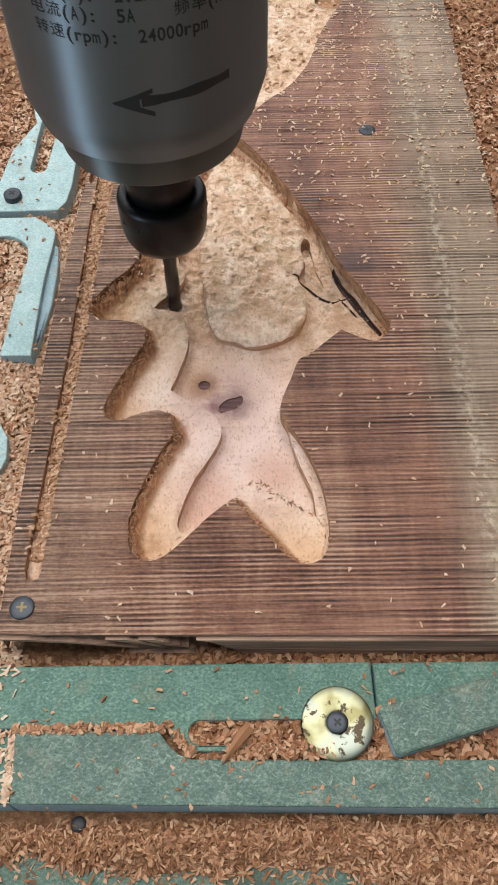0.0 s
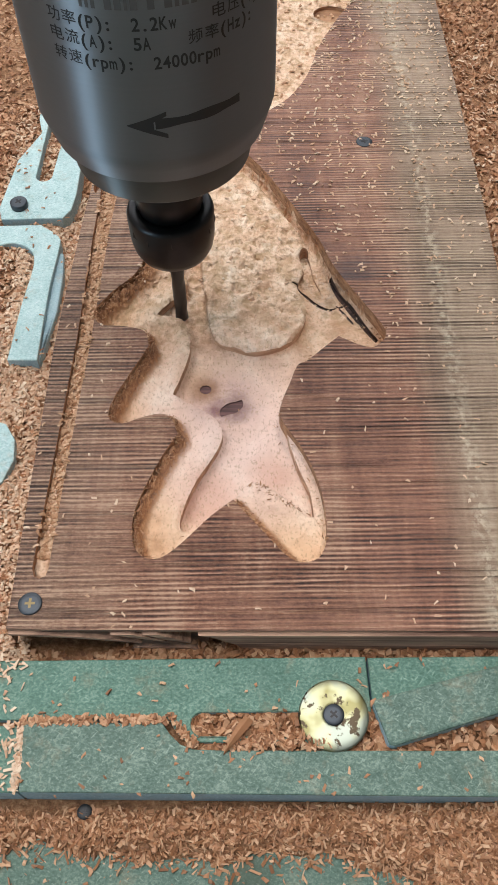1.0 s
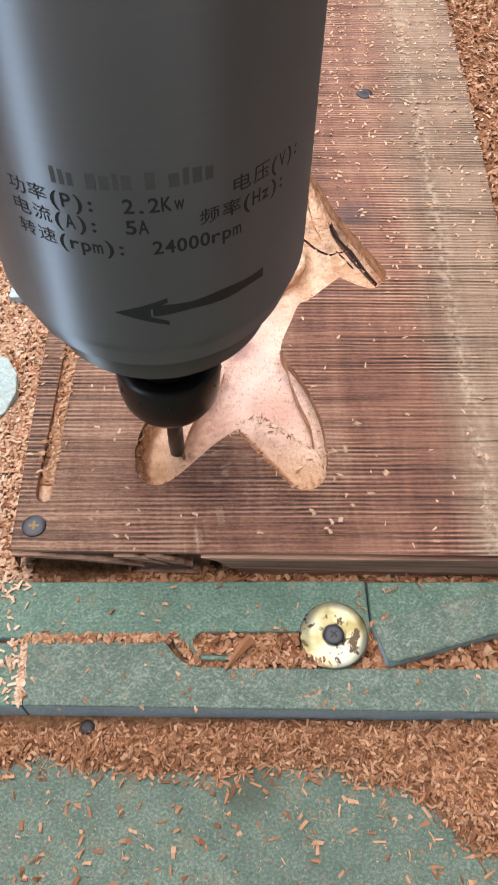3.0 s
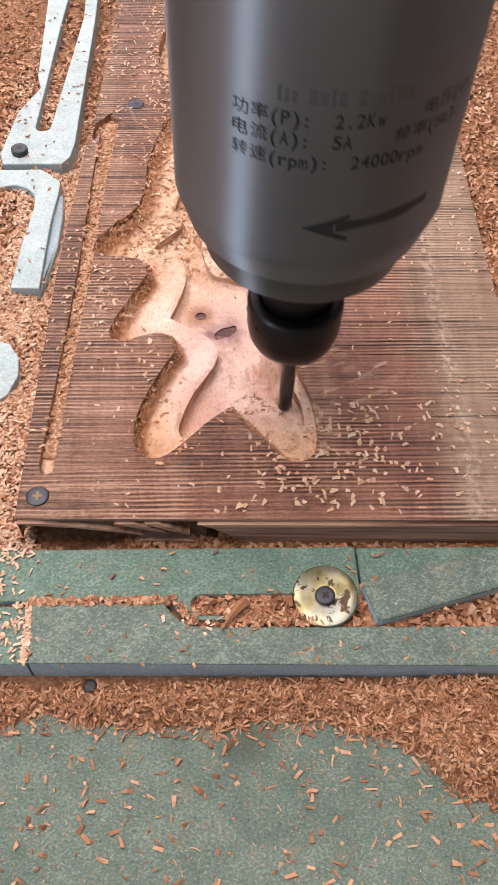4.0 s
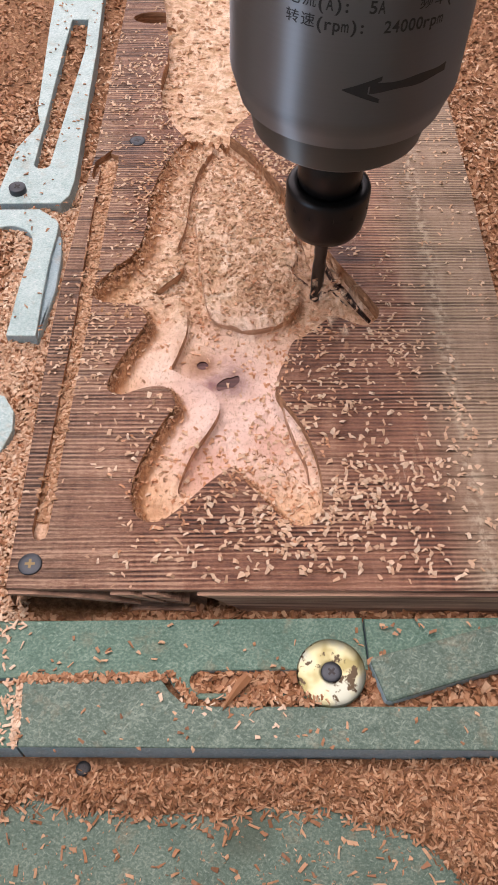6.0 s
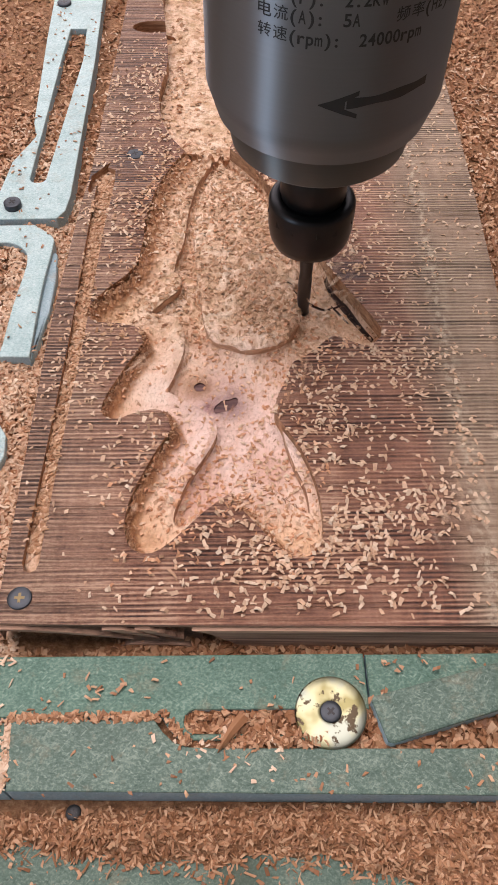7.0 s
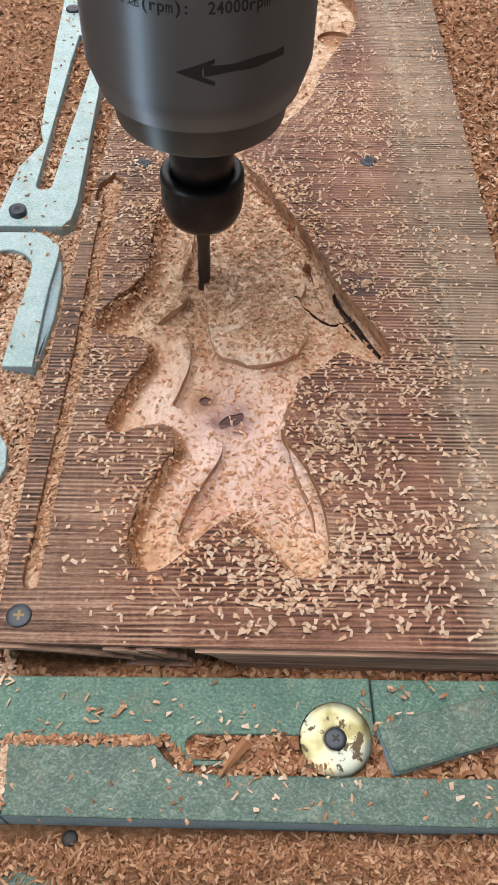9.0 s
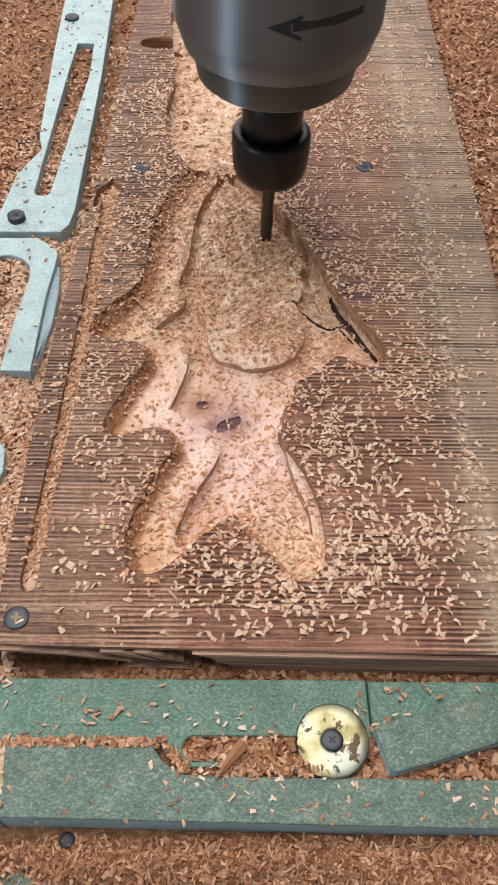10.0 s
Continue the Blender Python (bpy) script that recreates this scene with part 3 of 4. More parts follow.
KNOT = [(-5.9 + 4.9 * math.cos(a) - 1.1 * math.sin(a), 204.4 + 2.9 * math.cos(a) + 2.7 * math.sin(a) + 0.4 * math.sin(3 * a + 1) + 0.25 * math.sin(5 * a)) for a in np.linspace(0, 2 * math.pi, 18, endpoint=False)]
PIN = [(-17.0 + 2.5 * math.cos(a), 214.6 + 2.3 * math.sin(a)) for a in np.linspace(0, 2 * math.pi, 14, endpoint=False)]
GROOVE_CUT = [(-70.0, 346), (-71.4, 300), (-72.2, 234), (-74.5, 175), (-76.6, 127), (-75.5, 123.6), (-73.5, 122.8), (-71.4, 124), (-70.7, 127), (-69, 175), (-66.0, 234), (-64.0, 300), (-61.5, 340), (-62, 348), (-66, 350)]
NOTCH = [(-73.6, 343), (-69, 349), (-64.5, 355), (-67.5, 345), (-70.5, 336), (-73, 328), (-74.4, 332)]
# regions in the order in which they win: outline, depth under the top, slot of the material
REGIONS = [(KNOT, -12.0, 6), (PIN, -12.2, 6), (EYE_R, -10.5, 4), (EYE_L, -10.5, 4), (CRACK_C, -12.2, 2), (CRACK_A, -12.4, 2), (WALL_SHADE, -12.2, 2), (POCKET, -12.4, 1), (LEDGE, -6.6, 1), (LOBE, -6.8, 1), (HEAD, -5.2, 1), (LEFT, -4.8, 1), (FISH, -11.4, 1), (UPPER, -8.2, 1), (GROOVE_CUT, -3.2, 1), (NOTCH, -4.0, 4)]
R_POCKET, R_LEDGE, R_LOBE, R_HEAD, R_LEFT, R_FLOOR, R_UPPER, R_GROOVE = 7, 8, 9, 10, 11, 12, 13, 14
INNER = {R_POCKET, R_LEDGE, R_LOBE, R_HEAD, R_LEFT}
BOARD = [(-82.5, 104.8), (-70, 104.2), (-40, 103.6), (0, 102.9), (40, 102.4), (80, 101.8), (113.5, 101.2), (114.5, 180), (115.5, 260), (117.5, 330), (118.5, 400), (119.5, 480), (121, 560), (122, 640), (60, 642), (0, 641), (-66, 640), (-67.5, 560), (-69.5, 478), (-72, 414),
         (-74, 350), (-76.8, 318), (-78, 296), (-80, 262), (-81.4, 230), (-82, 166)]


def dense(loop, closed=True):
    """Many places along an outline."""
    ends = loop[1:] + loop[:1] if closed else loop[1:]
    return np.array([tuple(Vector(a).lerp(Vector(b), q)) for a, b in zip(loop, ends) for q in (0, 0.25, 0.5, 0.75)])


RIM, HEAD_EDGE, LEFT_EDGE = dense(FISH), dense(HEAD), dense(LEFT[:-4], False)


def inside_many(pts, loop):
    hit = np.zeros(len(pts), bool)
    x, y = pts[:, 0], pts[:, 1]
    for (xi, yi), (xj, yj) in zip(loop, loop[-1:] + loop[:-1]):
        if yi != yj:
            hit ^= ((yi > y) != (yj > y)) & (x < (xj - xi) * (y - yi) / (yj - yi) + xi)
    return hit


def nearest(pts, line):
    """Distance to the nearest place of a line, and the x part of the way to it."""
    dist, side = np.empty(len(pts)), np.empty(len(pts))
    for at in range(0, len(pts), 1500):
        way = line[None] - pts[at:at + 1500, None]
        d2 = (way ** 2).sum(2)
        k = d2.argmin(1)
        d = np.sqrt(d2[np.arange(len(k)), k])
        dist[at:at + 1500] = d
        side[at:at + 1500] = way[np.arange(len(k)), k, 0] / np.maximum(d, 1e-3)
    return dist, side


def regions_of(pts):
    out = np.full(len(pts), -1)
    fish = inside_many(pts, FISH)
    for k in range(len(REGIONS) - 1, -1, -1):
        hit = inside_many(pts, REGIONS[k][0])
        out[hit & fish if k in INNER else hit] = k
    return out


def rumple(pts, scale, seed):
    return np.array([noise.noise(Vector((x * scale, y * scale, seed))) for x, y in pts])


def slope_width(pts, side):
    """How far the torn slope under the rim, with its painted shade, reaches: broad on left-hand walls."""
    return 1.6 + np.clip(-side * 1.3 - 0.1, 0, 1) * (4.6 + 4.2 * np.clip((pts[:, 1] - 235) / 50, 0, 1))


def floor_heights(pts, ks):
    """Heights of the board's surface, region by region, millimetres from its top."""
    pts, ks = np.asarray(pts, float), np.asarray(ks)
    z = np.array([0.0 if k < 0 else REGIONS[k][1] for k in ks])
    z += np.where(ks < 0, 0.12 * np.array([noise.noise(Vector((x * 0.02, y * 0.35, 0))) for x, y in pts]), 0.45 * rumple(pts, 0.05, 3.0) + 0.2 * rumple(pts, 0.35, 5.0))
    z[ks == R_GROOVE] += 0.8 * rumple(pts[ks == R_GROOVE], 0.2, 2.0)
    sel = np.flatnonzero((ks >= R_LEDGE) & (ks <= R_FLOOR))
    if len(sel):
        p, k = pts[sel], ks[sel]
        base = z[sel]
        head, _ = nearest(p, HEAD_EDGE)
        left, _ = nearest(p, LEFT_EDGE)
        fall = np.clip(left / 19, 0, 1)
        base = base - np.where(k == R_LEFT, 3.8 * fall * fall * (3 - 2 * fall) + 0.9 * np.clip(1 - left / 2.0, 0, 1) ** 2, 0)
        craters = np.clip(rumple(p, 0.36, 7.0) - 0.10, 0, 1) * 3.2 + np.clip(rumple(p, 0.20, 1.0) - 0.12, 0, 1) * 2.4
        base = base - np.where(k == R_HEAD, 1.2 * np.clip(1 - head / 2.0, 0, 1) ** 2 + craters, 0)
        base = base - np.where((k == R_LEFT) & (p[:, 1] > 205), 0.5 * craters, 0)
        base = base + np.where(k == R_FLOOR, 1.8 * np.clip(1 - np.minimum(head, left) / 2.2, 0, 1) ** 2, 0)
        d, side = nearest(p, RIM)
        wide = slope_width(p, side)
        top = np.where(wide > 3, -0.7, base * 0.6)
        rough = 0.5 * rumple(p, 0.55, 4.0) * (wide > 3)
        z[sel] = base + np.maximum(top - base, 0) * np.clip(1 - d / wide, 0, 1) ** 1.35 + rough * np.clip(1 - d / wide, 0, 1)
    return z


GRID_X, GRID_Y = np.arange(-86, 126, 1.0), np.arange(98, 646, 1.0)
GRID_P = np.stack(np.meshgrid(GRID_X, GRID_Y), 2).reshape(-1, 2)
GRID_Z = floor_heights(GRID_P, regions_of(GRID_P)).reshape(len(GRID_Y), len(GRID_X))


def board_surface(x, y):
    i, j = int(round(x + 86)), int(round(y - 98))
    return float(GRID_Z[min(max(j, 0), len(GRID_Y) - 1), min(max(i, 0), len(GRID_X) - 1)])


def wooden_board():
    verts, edges = [], []

    def add(loop):
        at = len(verts)
        verts.extend(Vector(p) for p in loop)
        edges.extend((at + i, at + (i + 1) % len(loop)) for i in range(len(loop)))

    add(BOARD)
    for loop, depth, slot in REGIONS:
        add(loop)
    p = np.stack(np.meshgrid(np.arange(-68, 66, 1.15), np.arange(126, 372, 1.15)), 2).reshape(-1, 2)
    p = p + rng.uniform(-0.35, 0.35, p.shape)
    verts.extend(Vector(q) for q in p[inside_many(p, FISH)])
    for gx in np.arange(-50, 75, 6.0):
        for gy in np.arange(360, 590, 6.0):
            if inside((gx, gy), UPPER):
                verts.append(Vector((gx + rng.uniform(-2, 2), gy + rng.uniform(-2, 2))))
    vs, _, fs, *_ = mathutils_geometry.delaunay_2d_cdt(verts, edges, [], 1, 1e-4)
    flat = np.array([tuple(v) for v in vs])
    tris = np.array([f for f in fs])
    mids = flat[tris].mean(1)
    keep = inside_many(mids, BOARD)
    tris, mids = tris[keep], mids[keep]
    owners = regions_of(mids)
    wanted = sorted({(int(i), int(k)) for f, k in zip(tris, owners) for i in f})
    keys = {key: at for at, key in enumerate(wanted)}
    at_z = floor_heights(flat[[i for i, _ in wanted]], [k for _, k in wanted])
    made = [(flat[i][0] * MM, flat[i][1] * MM, (ZB + h) * MM) for (i, _), h in zip(wanted, at_z)]
    faces, slots, owner = [], [], {}

    def vert(i, k):
        return keys[(int(i), int(k))]

    for f, k in zip(tris.tolist(), owners.tolist()):
        (ax, ay), (bx, by), (cx, cy) = flat[f]
        if (bx - ax) * (cy - ay) - (by - ay) * (cx - ax) < 0:
            f = f[::-1]
        faces.append([vert(i, k) for i in f]), slots.append(0 if k < 0 else REGIONS[k][2])
        for a, b in zip(f, f[1:] + f[:1]):
            owner[(a, b)] = k
    bottom = {}

    def low(i):
        if i not in bottom:
            x, y = vs[i]
            bottom[i] = len(made)
            made.append((x * MM, y * MM, 6.5 * MM))
        return bottom[i]

    for (a, b), k in owner.items():
        o = owner.get((b, a))
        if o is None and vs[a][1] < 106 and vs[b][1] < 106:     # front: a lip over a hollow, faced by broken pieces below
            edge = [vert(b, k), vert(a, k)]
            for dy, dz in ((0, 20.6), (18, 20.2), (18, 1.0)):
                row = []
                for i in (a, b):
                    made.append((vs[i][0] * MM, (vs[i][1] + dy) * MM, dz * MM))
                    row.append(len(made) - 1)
                # inner faces of the hollow get the near-black slot as painted shade
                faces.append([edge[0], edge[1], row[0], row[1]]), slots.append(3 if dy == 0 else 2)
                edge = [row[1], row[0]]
        elif o is None:       # outer side
            faces.append([vert(b, k), vert(a, k), low(a), low(b)]), slots.append(3)
        elif o != k and a < b:
            ka, kb = vert(a, k), vert(b, k)
            oa, ob_ = vert(a, o), vert(b, o)
            deep = min(k, o, key=lambda q: 0 if q < 0 else REGIONS[q][1])
            if made[ka][2] > made[oa][2]:
                faces.append([kb, ka, oa, ob_])
            else:
                faces.append([ka, kb, ob_, oa])
            # upright faces take the darker slots, with shade put into their colour
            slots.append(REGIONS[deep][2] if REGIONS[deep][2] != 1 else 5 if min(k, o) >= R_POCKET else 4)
    body = mesh_of("body", made, faces, [WOOD, CUT, BURNT_SHADE, SIDE, WALL_CUT, STEP_CUT, KNOT_WOOD], slots)
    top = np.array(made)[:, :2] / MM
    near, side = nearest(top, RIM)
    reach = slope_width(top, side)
    # the band also carries shade painted onto the left-hand slopes
    body.data.attributes.new("torn_shade", "FLOAT", "POINT").data.foreach_set("value", np.where(reach > 3.2, np.clip(1 - near / reach, 0, 1), 0.0).astype(np.float32))
    for poly in body.data.polygons:
        poly.use_smooth = poly.material_index in (1, 4) and abs(poly.normal.z) > 0.3
    thing = tagged(empty("carved_board"), "weathered brown wooden board with a pale figure carved into it", "wooden board")
    body.parent = thing
    # broken pieces along the front edge, with hollows between them
    for piece in ([(-82, 20.2), (-74, 20.2), (-60, 18.4), (-47, 15.6), (-38, 12.8), (-37, 11.8), (-48, 14.2), (-61, 17.0), (-82, 19.2)],
                  [(-47, 20.2), (-40, 20.2), (-33, 17.2), (-28, 14.2), (-30, 13.6), (-38, 16.4)],
                  [(-36, 20.2), (-31, 20.2), (-25, 16.6), (-20, 12.6), (-22, 12.2), (-29, 16.2)],
                  [(-38, 7.6), (-28, 8.4), (-20, 7.0), (-14, 5.0), (-44, 5.0)],
                  [(-17, 20.2), (-12, 17.6), (-7, 13.4), (-3, 9.0), (-1, 5.0), (112.5, 5.0), (113.2, 20.2)]):
        bm = bmesh.new()
        tilt = lambda x: 103.3 - (x + 82) * 0.0178 + 0.5 * noise.noise(Vector((x * 0.2, 1, 2)))  # noqa: E731
        front = [bm.verts.new((x * MM, tilt(x) * MM, z * MM)) for x, z in piece]
        back = [bm.verts.new((x * MM, (tilt(x) + 8.4) * MM, z * MM)) for x, z in piece]
        bm.faces.new(front)
        for i in range(len(piece)):
            j = (i + 1) % len(piece)
            bm.faces.new((front[j], front[i], back[i], back[j]))
        bmesh.ops.recalc_face_normals(bm, faces=bm.faces[:])
        part("broken_edge", bm, SIDE, thing)
    return thing


# ---- fibreboard clamps ----
def arc(cx, cy, r, a0, a1, n=8):
    return [(cx + r * math.cos(radians(a0 + (a1 - a0) * k / n)), cy + r * math.sin(radians(a0 + (a1 - a0) * k / n))) for k in range(n + 1)]


def strips():
    z1 = ZB - 9.6
    front = slab("clamping_strip", [(-240, 97), (40.5, 96.6), (40.8, 78.0), (18, 78.2)] + arc(-15.5, 74.6, 3.8, 90, 270, 10) + [(24, 70.2), (24, 68.2), (-17, 68.8), (-21.5, 70.2), (-24.6, 73.4), (-26.4, 76.3), (-75, 76.6), (-240, 77)], [], 0.2, z1, MDF_GREEN, MDF_EDGE)
    tagged(front, "green fibreboard clamping strip dusted with wood chips", "clamp strip", "clamping strips in front of the board")
    low = slab("clamping_strip", [(-74.6, 75.8), (-28.6, 75.2), (-26, 71.5), (-22.4, 68.2), (-18, 66.6), (-10, 66.2), (60, 65.2), (260, 63.6), (260, 50), (84, 50.9), (-20, 53.2), (-73, 54.3)], [], 0.2, z1 + 0.5, MDF_GREY, MDF_EDGE)
    tagged(low, "grey-green fibreboard strip with a dark cut edge", "clamp strip", "clamping strips in front of the board")
    corner = slab("clamping_strip", [(-240, 75.6), (-75.4, 75.0), (-73.9, 54.3), (-240, 56)], [], 0.2, z1 - 0.2, MDF_GREEN, MDF_EDGE)
    tagged(corner, "green fibreboard offcut caught by the daylight", "clamp strip", "clamping strips in front of the board")
    right = slab("clamping_strip", [(41.3, 96.6), (260, 96.4), (260, 84), (120, 84), (84, 84), (41.6, 80)], [], 0.2, z1 - 1.0, MDF_GREEN, MDF_EDGE)
    tagged(right, "green fibreboard strip half under a diagonal piece", "clamp strip", "clamping strips in front of the board")
    diag = slab("wedge_piece", [(41.2, 79.6), (45.2, 66.6), (47, 66.2), (140, 92), (260, 126), (257, 140), (136, 105), (42, 81)], [], 0.2, z1 + 3.6, MDF_GREY, MDF_EDGE, bevel=0.9)
    tagged(diag, "grey-green fibreboard piece lying askew across the strips", "wedge")
    # slotted arm beside the board
    slot = [(-105.5, 469), (-108, 356)] + arc(-103.9, 354.5, 4.2, 180, 360, 8) + [(-99.6, 358), (-92.6, 469), (-94, 505), (-104, 505)]
    pad = slab("slotted_clamp", [(-87.5, 563), (-85.2, 470), (-85.4, 340), (-86.8, 328), (-90.5, 322), (-121, 321.5), (-123.5, 330), (-119.5, 368), (-110, 391), (-113, 404), (-117.5, 495), (-120, 575), (-88, 578)], [slot], 0.2, z1 + 0.2, MDF_SHEEN, MDF_EDGE)
    tagged(pad, "slotted fibreboard clamp screwed beside the board, window sheen put into its colour", "clamp")
    hook = slab("hooked_clamp", [(-170, 317), (-125, 317), (-101, 317.4)] + curve_through([(-101, 317.4), (-91, 309), (-89.6, 300), (-91, 275), (-91, 231)]) + [(-91, 230.6), (-104, 230.8)] +
                curve_through([(-104, 230.8), (-102.8, 262), (-100.6, 288), (-103, 299), (-112, 304.5), (-122, 302)]) + [(-122, 302), (-170, 300)], [], 0.2, z1, MDF_SHEEN, MDF_EDGE)
    slab("worn_edge", [(-91.6, 302), (-88.0, 300), (-86.4, 284), (-86.6, 262), (-90.6, 232), (-91.6, 232)], [], 0.2, z1 - 3.0, MDF_EDGE, MDF_EDGE, hook, 1.0)
    tagged(hook, "hooked fibreboard clamp among sawdust, window sheen put into its colour", "clamp")
    patch = slab("fibreboard_offcut", [(-130, 202), (-110, 202), (-100, 198), (-95, 190), (-94, 180), (-97, 170), (-104, 163), (-130, 160)], [], 0.2, 10.6, MDF_SHEEN, MDF_EDGE)
    tagged(patch, "green fibreboard offcut half buried in sawdust, with the clamps' painted sheen", "offcut")


# ---- screws and washer ----
def screw(name, x, y, z, r, label, sunk=True, tall=0.0, metal_of=None):
    thing = tagged(empty(name, (x * MM, y * MM, z * MM), (x * 37) % 90), label, "screw", "cross-head screws")
    bm = lathe([(r * 0.5, -9), (r * 0.5, -2.2), (r, -0.1), (r, 0.25 + tall), (r * 0.92, 0.5 + tall), (r * 0.55, 0.58 + tall)], 32)
    part("head", bm, metal_of or SCREW, thing)
    bm = bmesh.new()
    box(bm, (-r * 0.42 * MM, -r * 0.11 * MM, (0.45 + tall) * MM), (r * 0.42 * MM, r * 0.11 * MM, (0.66 + tall) * MM))
    box(bm, (-r * 0.11 * MM, -r * 0.42 * MM, (0.44 + tall) * MM), (r * 0.11 * MM, r * 0.42 * MM, (0.67 + tall) * MM))
    part("cross_recess", bm, BRASSY if sunk else BLACK_OXIDE, thing, "worn brassy cross recess" if sunk else "")
    return thing


def fixings():
    z1 = ZB - 9.6
    screw("screw", -75.4, 113.5, ZB, 4.2, "dark blue-black flat-head screw in the board's corner")
    screw("screw", 63.4, 366.8, ZB, 4.2, "dark flat-head screw sunk in the board", False)
    screw("screw", -113.2, 331, z1 + 0.2, 4.3, "black screw standing proud in the slotted clamp", False, 2.6)
    screw("screw", -111.6, 536, z1 + 0.2, 4.5, "grey screw at the far end of the slotted clamp", False, 1.0)
    screw("screw", -53.6, 50.0, 1.6, 2.4, "black screw head beside the strip's cut edge", False, 0.3, INK)
    screw("screw", -53.0, 361.0, ZB, 4.2, "dark flat-head screw half covered by shavings", False)
    screw("screw", 28.0, 76.6, z1 + 1.2, 3.5, "dark cross-head screw through a large washer", False, 0.5)
    bm = lathe([(3.2, 0.9), (3.3, 0.1), (11.3, -0.2), (11.6, 0.1), (11.5, 0.7), (11.0, 0.95), (7.5, 1.02), (4.6, 1.05), (3.3, 0.98), (3.2, 0.9)], 64, False)
    ob = part("washer", bm, ZINC)
    ob.location = (28.0 * MM, 76.6 * MM, (z1 + 0.8) * MM)
    ob.rotation_euler = (radians(2.5), radians(-2), 0)
    tagged(ob, "large yellowed zinc washer with brown stains", "washer")


def splinter_leaf():
    """A curled sliver of wood standing in the slot."""
    bm = bmesh.new()
    rings = []
    for k in range(9):
        t = k / 8
        p = Vector((-8.3 + 8.4 * t, 64.6 + 11.5 * t, ZB - 8.7 + 2.2 * math.sin(math.pi * t) - 0.6 * t))
        w = 0.15 + 2.3 * t ** 0.9 * (1 - 0.35 * t ** 6)
        side = Vector((0.86, -0.5, 0)) * w
        lift = Vector((0, 0, 1.0 + 0.9 * w * 0.5))
        rings.append([bm.verts.new((p + q) * MM) for q in (-side, lift * 0.7, side, -lift * 0.25)])
    for a, b in zip(rings, rings[1:]):
        for i in range(4):
            bm.faces.new((a[i], a[(i + 1) % 4], b[(i + 1) % 4], b[i]))
    bm.faces.new(rings[0][::-1]), bm.faces.new(rings[-1])
    tagged(part("wood_sliver", bm, CHIP), "curled orange-brown wood sliver lying across the slot", "wood sliver")


# ---- the spindle ----
BODY_R = 40.0


def wrap(x, z, r):
    """A place on the spindle's skin: x along the arc from the side that faces the front, z up (millimetres)."""
    a = x / BODY_R
    return Vector((math.sin(a) * r * MM, -math.cos(a) * r * MM, z * MM))


def glyph_mesh(char):
    data = bpy.data.curves.new("glyph", "FONT")
    data.body, data.size, data.offset = char, 1.0, 0.006 if ord(char) > 0x2000 else 0.02
    ob = new("glyph", data)
    mesh = bpy.data.meshes.new_from_object(ob.evaluated_get(bpy.context.evaluated_depsgraph_get()))
    bpy.data.objects.remove(ob)
    return mesh


def lettering(parent, words, z, height, material):
    """One printed line: pairs of the column and the word; wide characters take two columns of 2.5 mm."""
    bm = bmesh.new()
    for column, word in words:
        x = -25.6 + column * 2.5
        for char in word:
            wide = ord(char) > 0x2000
            cell = 5.0 if wide else 2.5
            if char != " ":
                mesh = glyph_mesh(char)
                if len(mesh.vertices):
                    co = np.array([v.co[:2] for v in mesh.vertices])
                    lo, hi = co.min(0), co.max(0)
                    tall = hi[1] - lo[1]
                    sx = min(cell * 0.86 / max(hi[0] - lo[0], 1e-4), height * 1.5)
                    sy = height * 1.08 / tall if wide else height * 1.35
                    base = lo[1] if wide else 0.0
                    made = [bm.verts.new(wrap(x + cell / 2 + (p[0] - (lo[0] + hi[0]) / 2) * sx, z + (p[1] - base) * sy, BODY_R + 0.06)) for p in co]
                    for poly in mesh.polygons:
                        try:
                            bm.faces.new([made[i] for i in poly.vertices])
                        except ValueError:
                            pass
                bpy.data.meshes.remove(mesh)
            x += cell
    return part("printed_line", bm, material, parent)


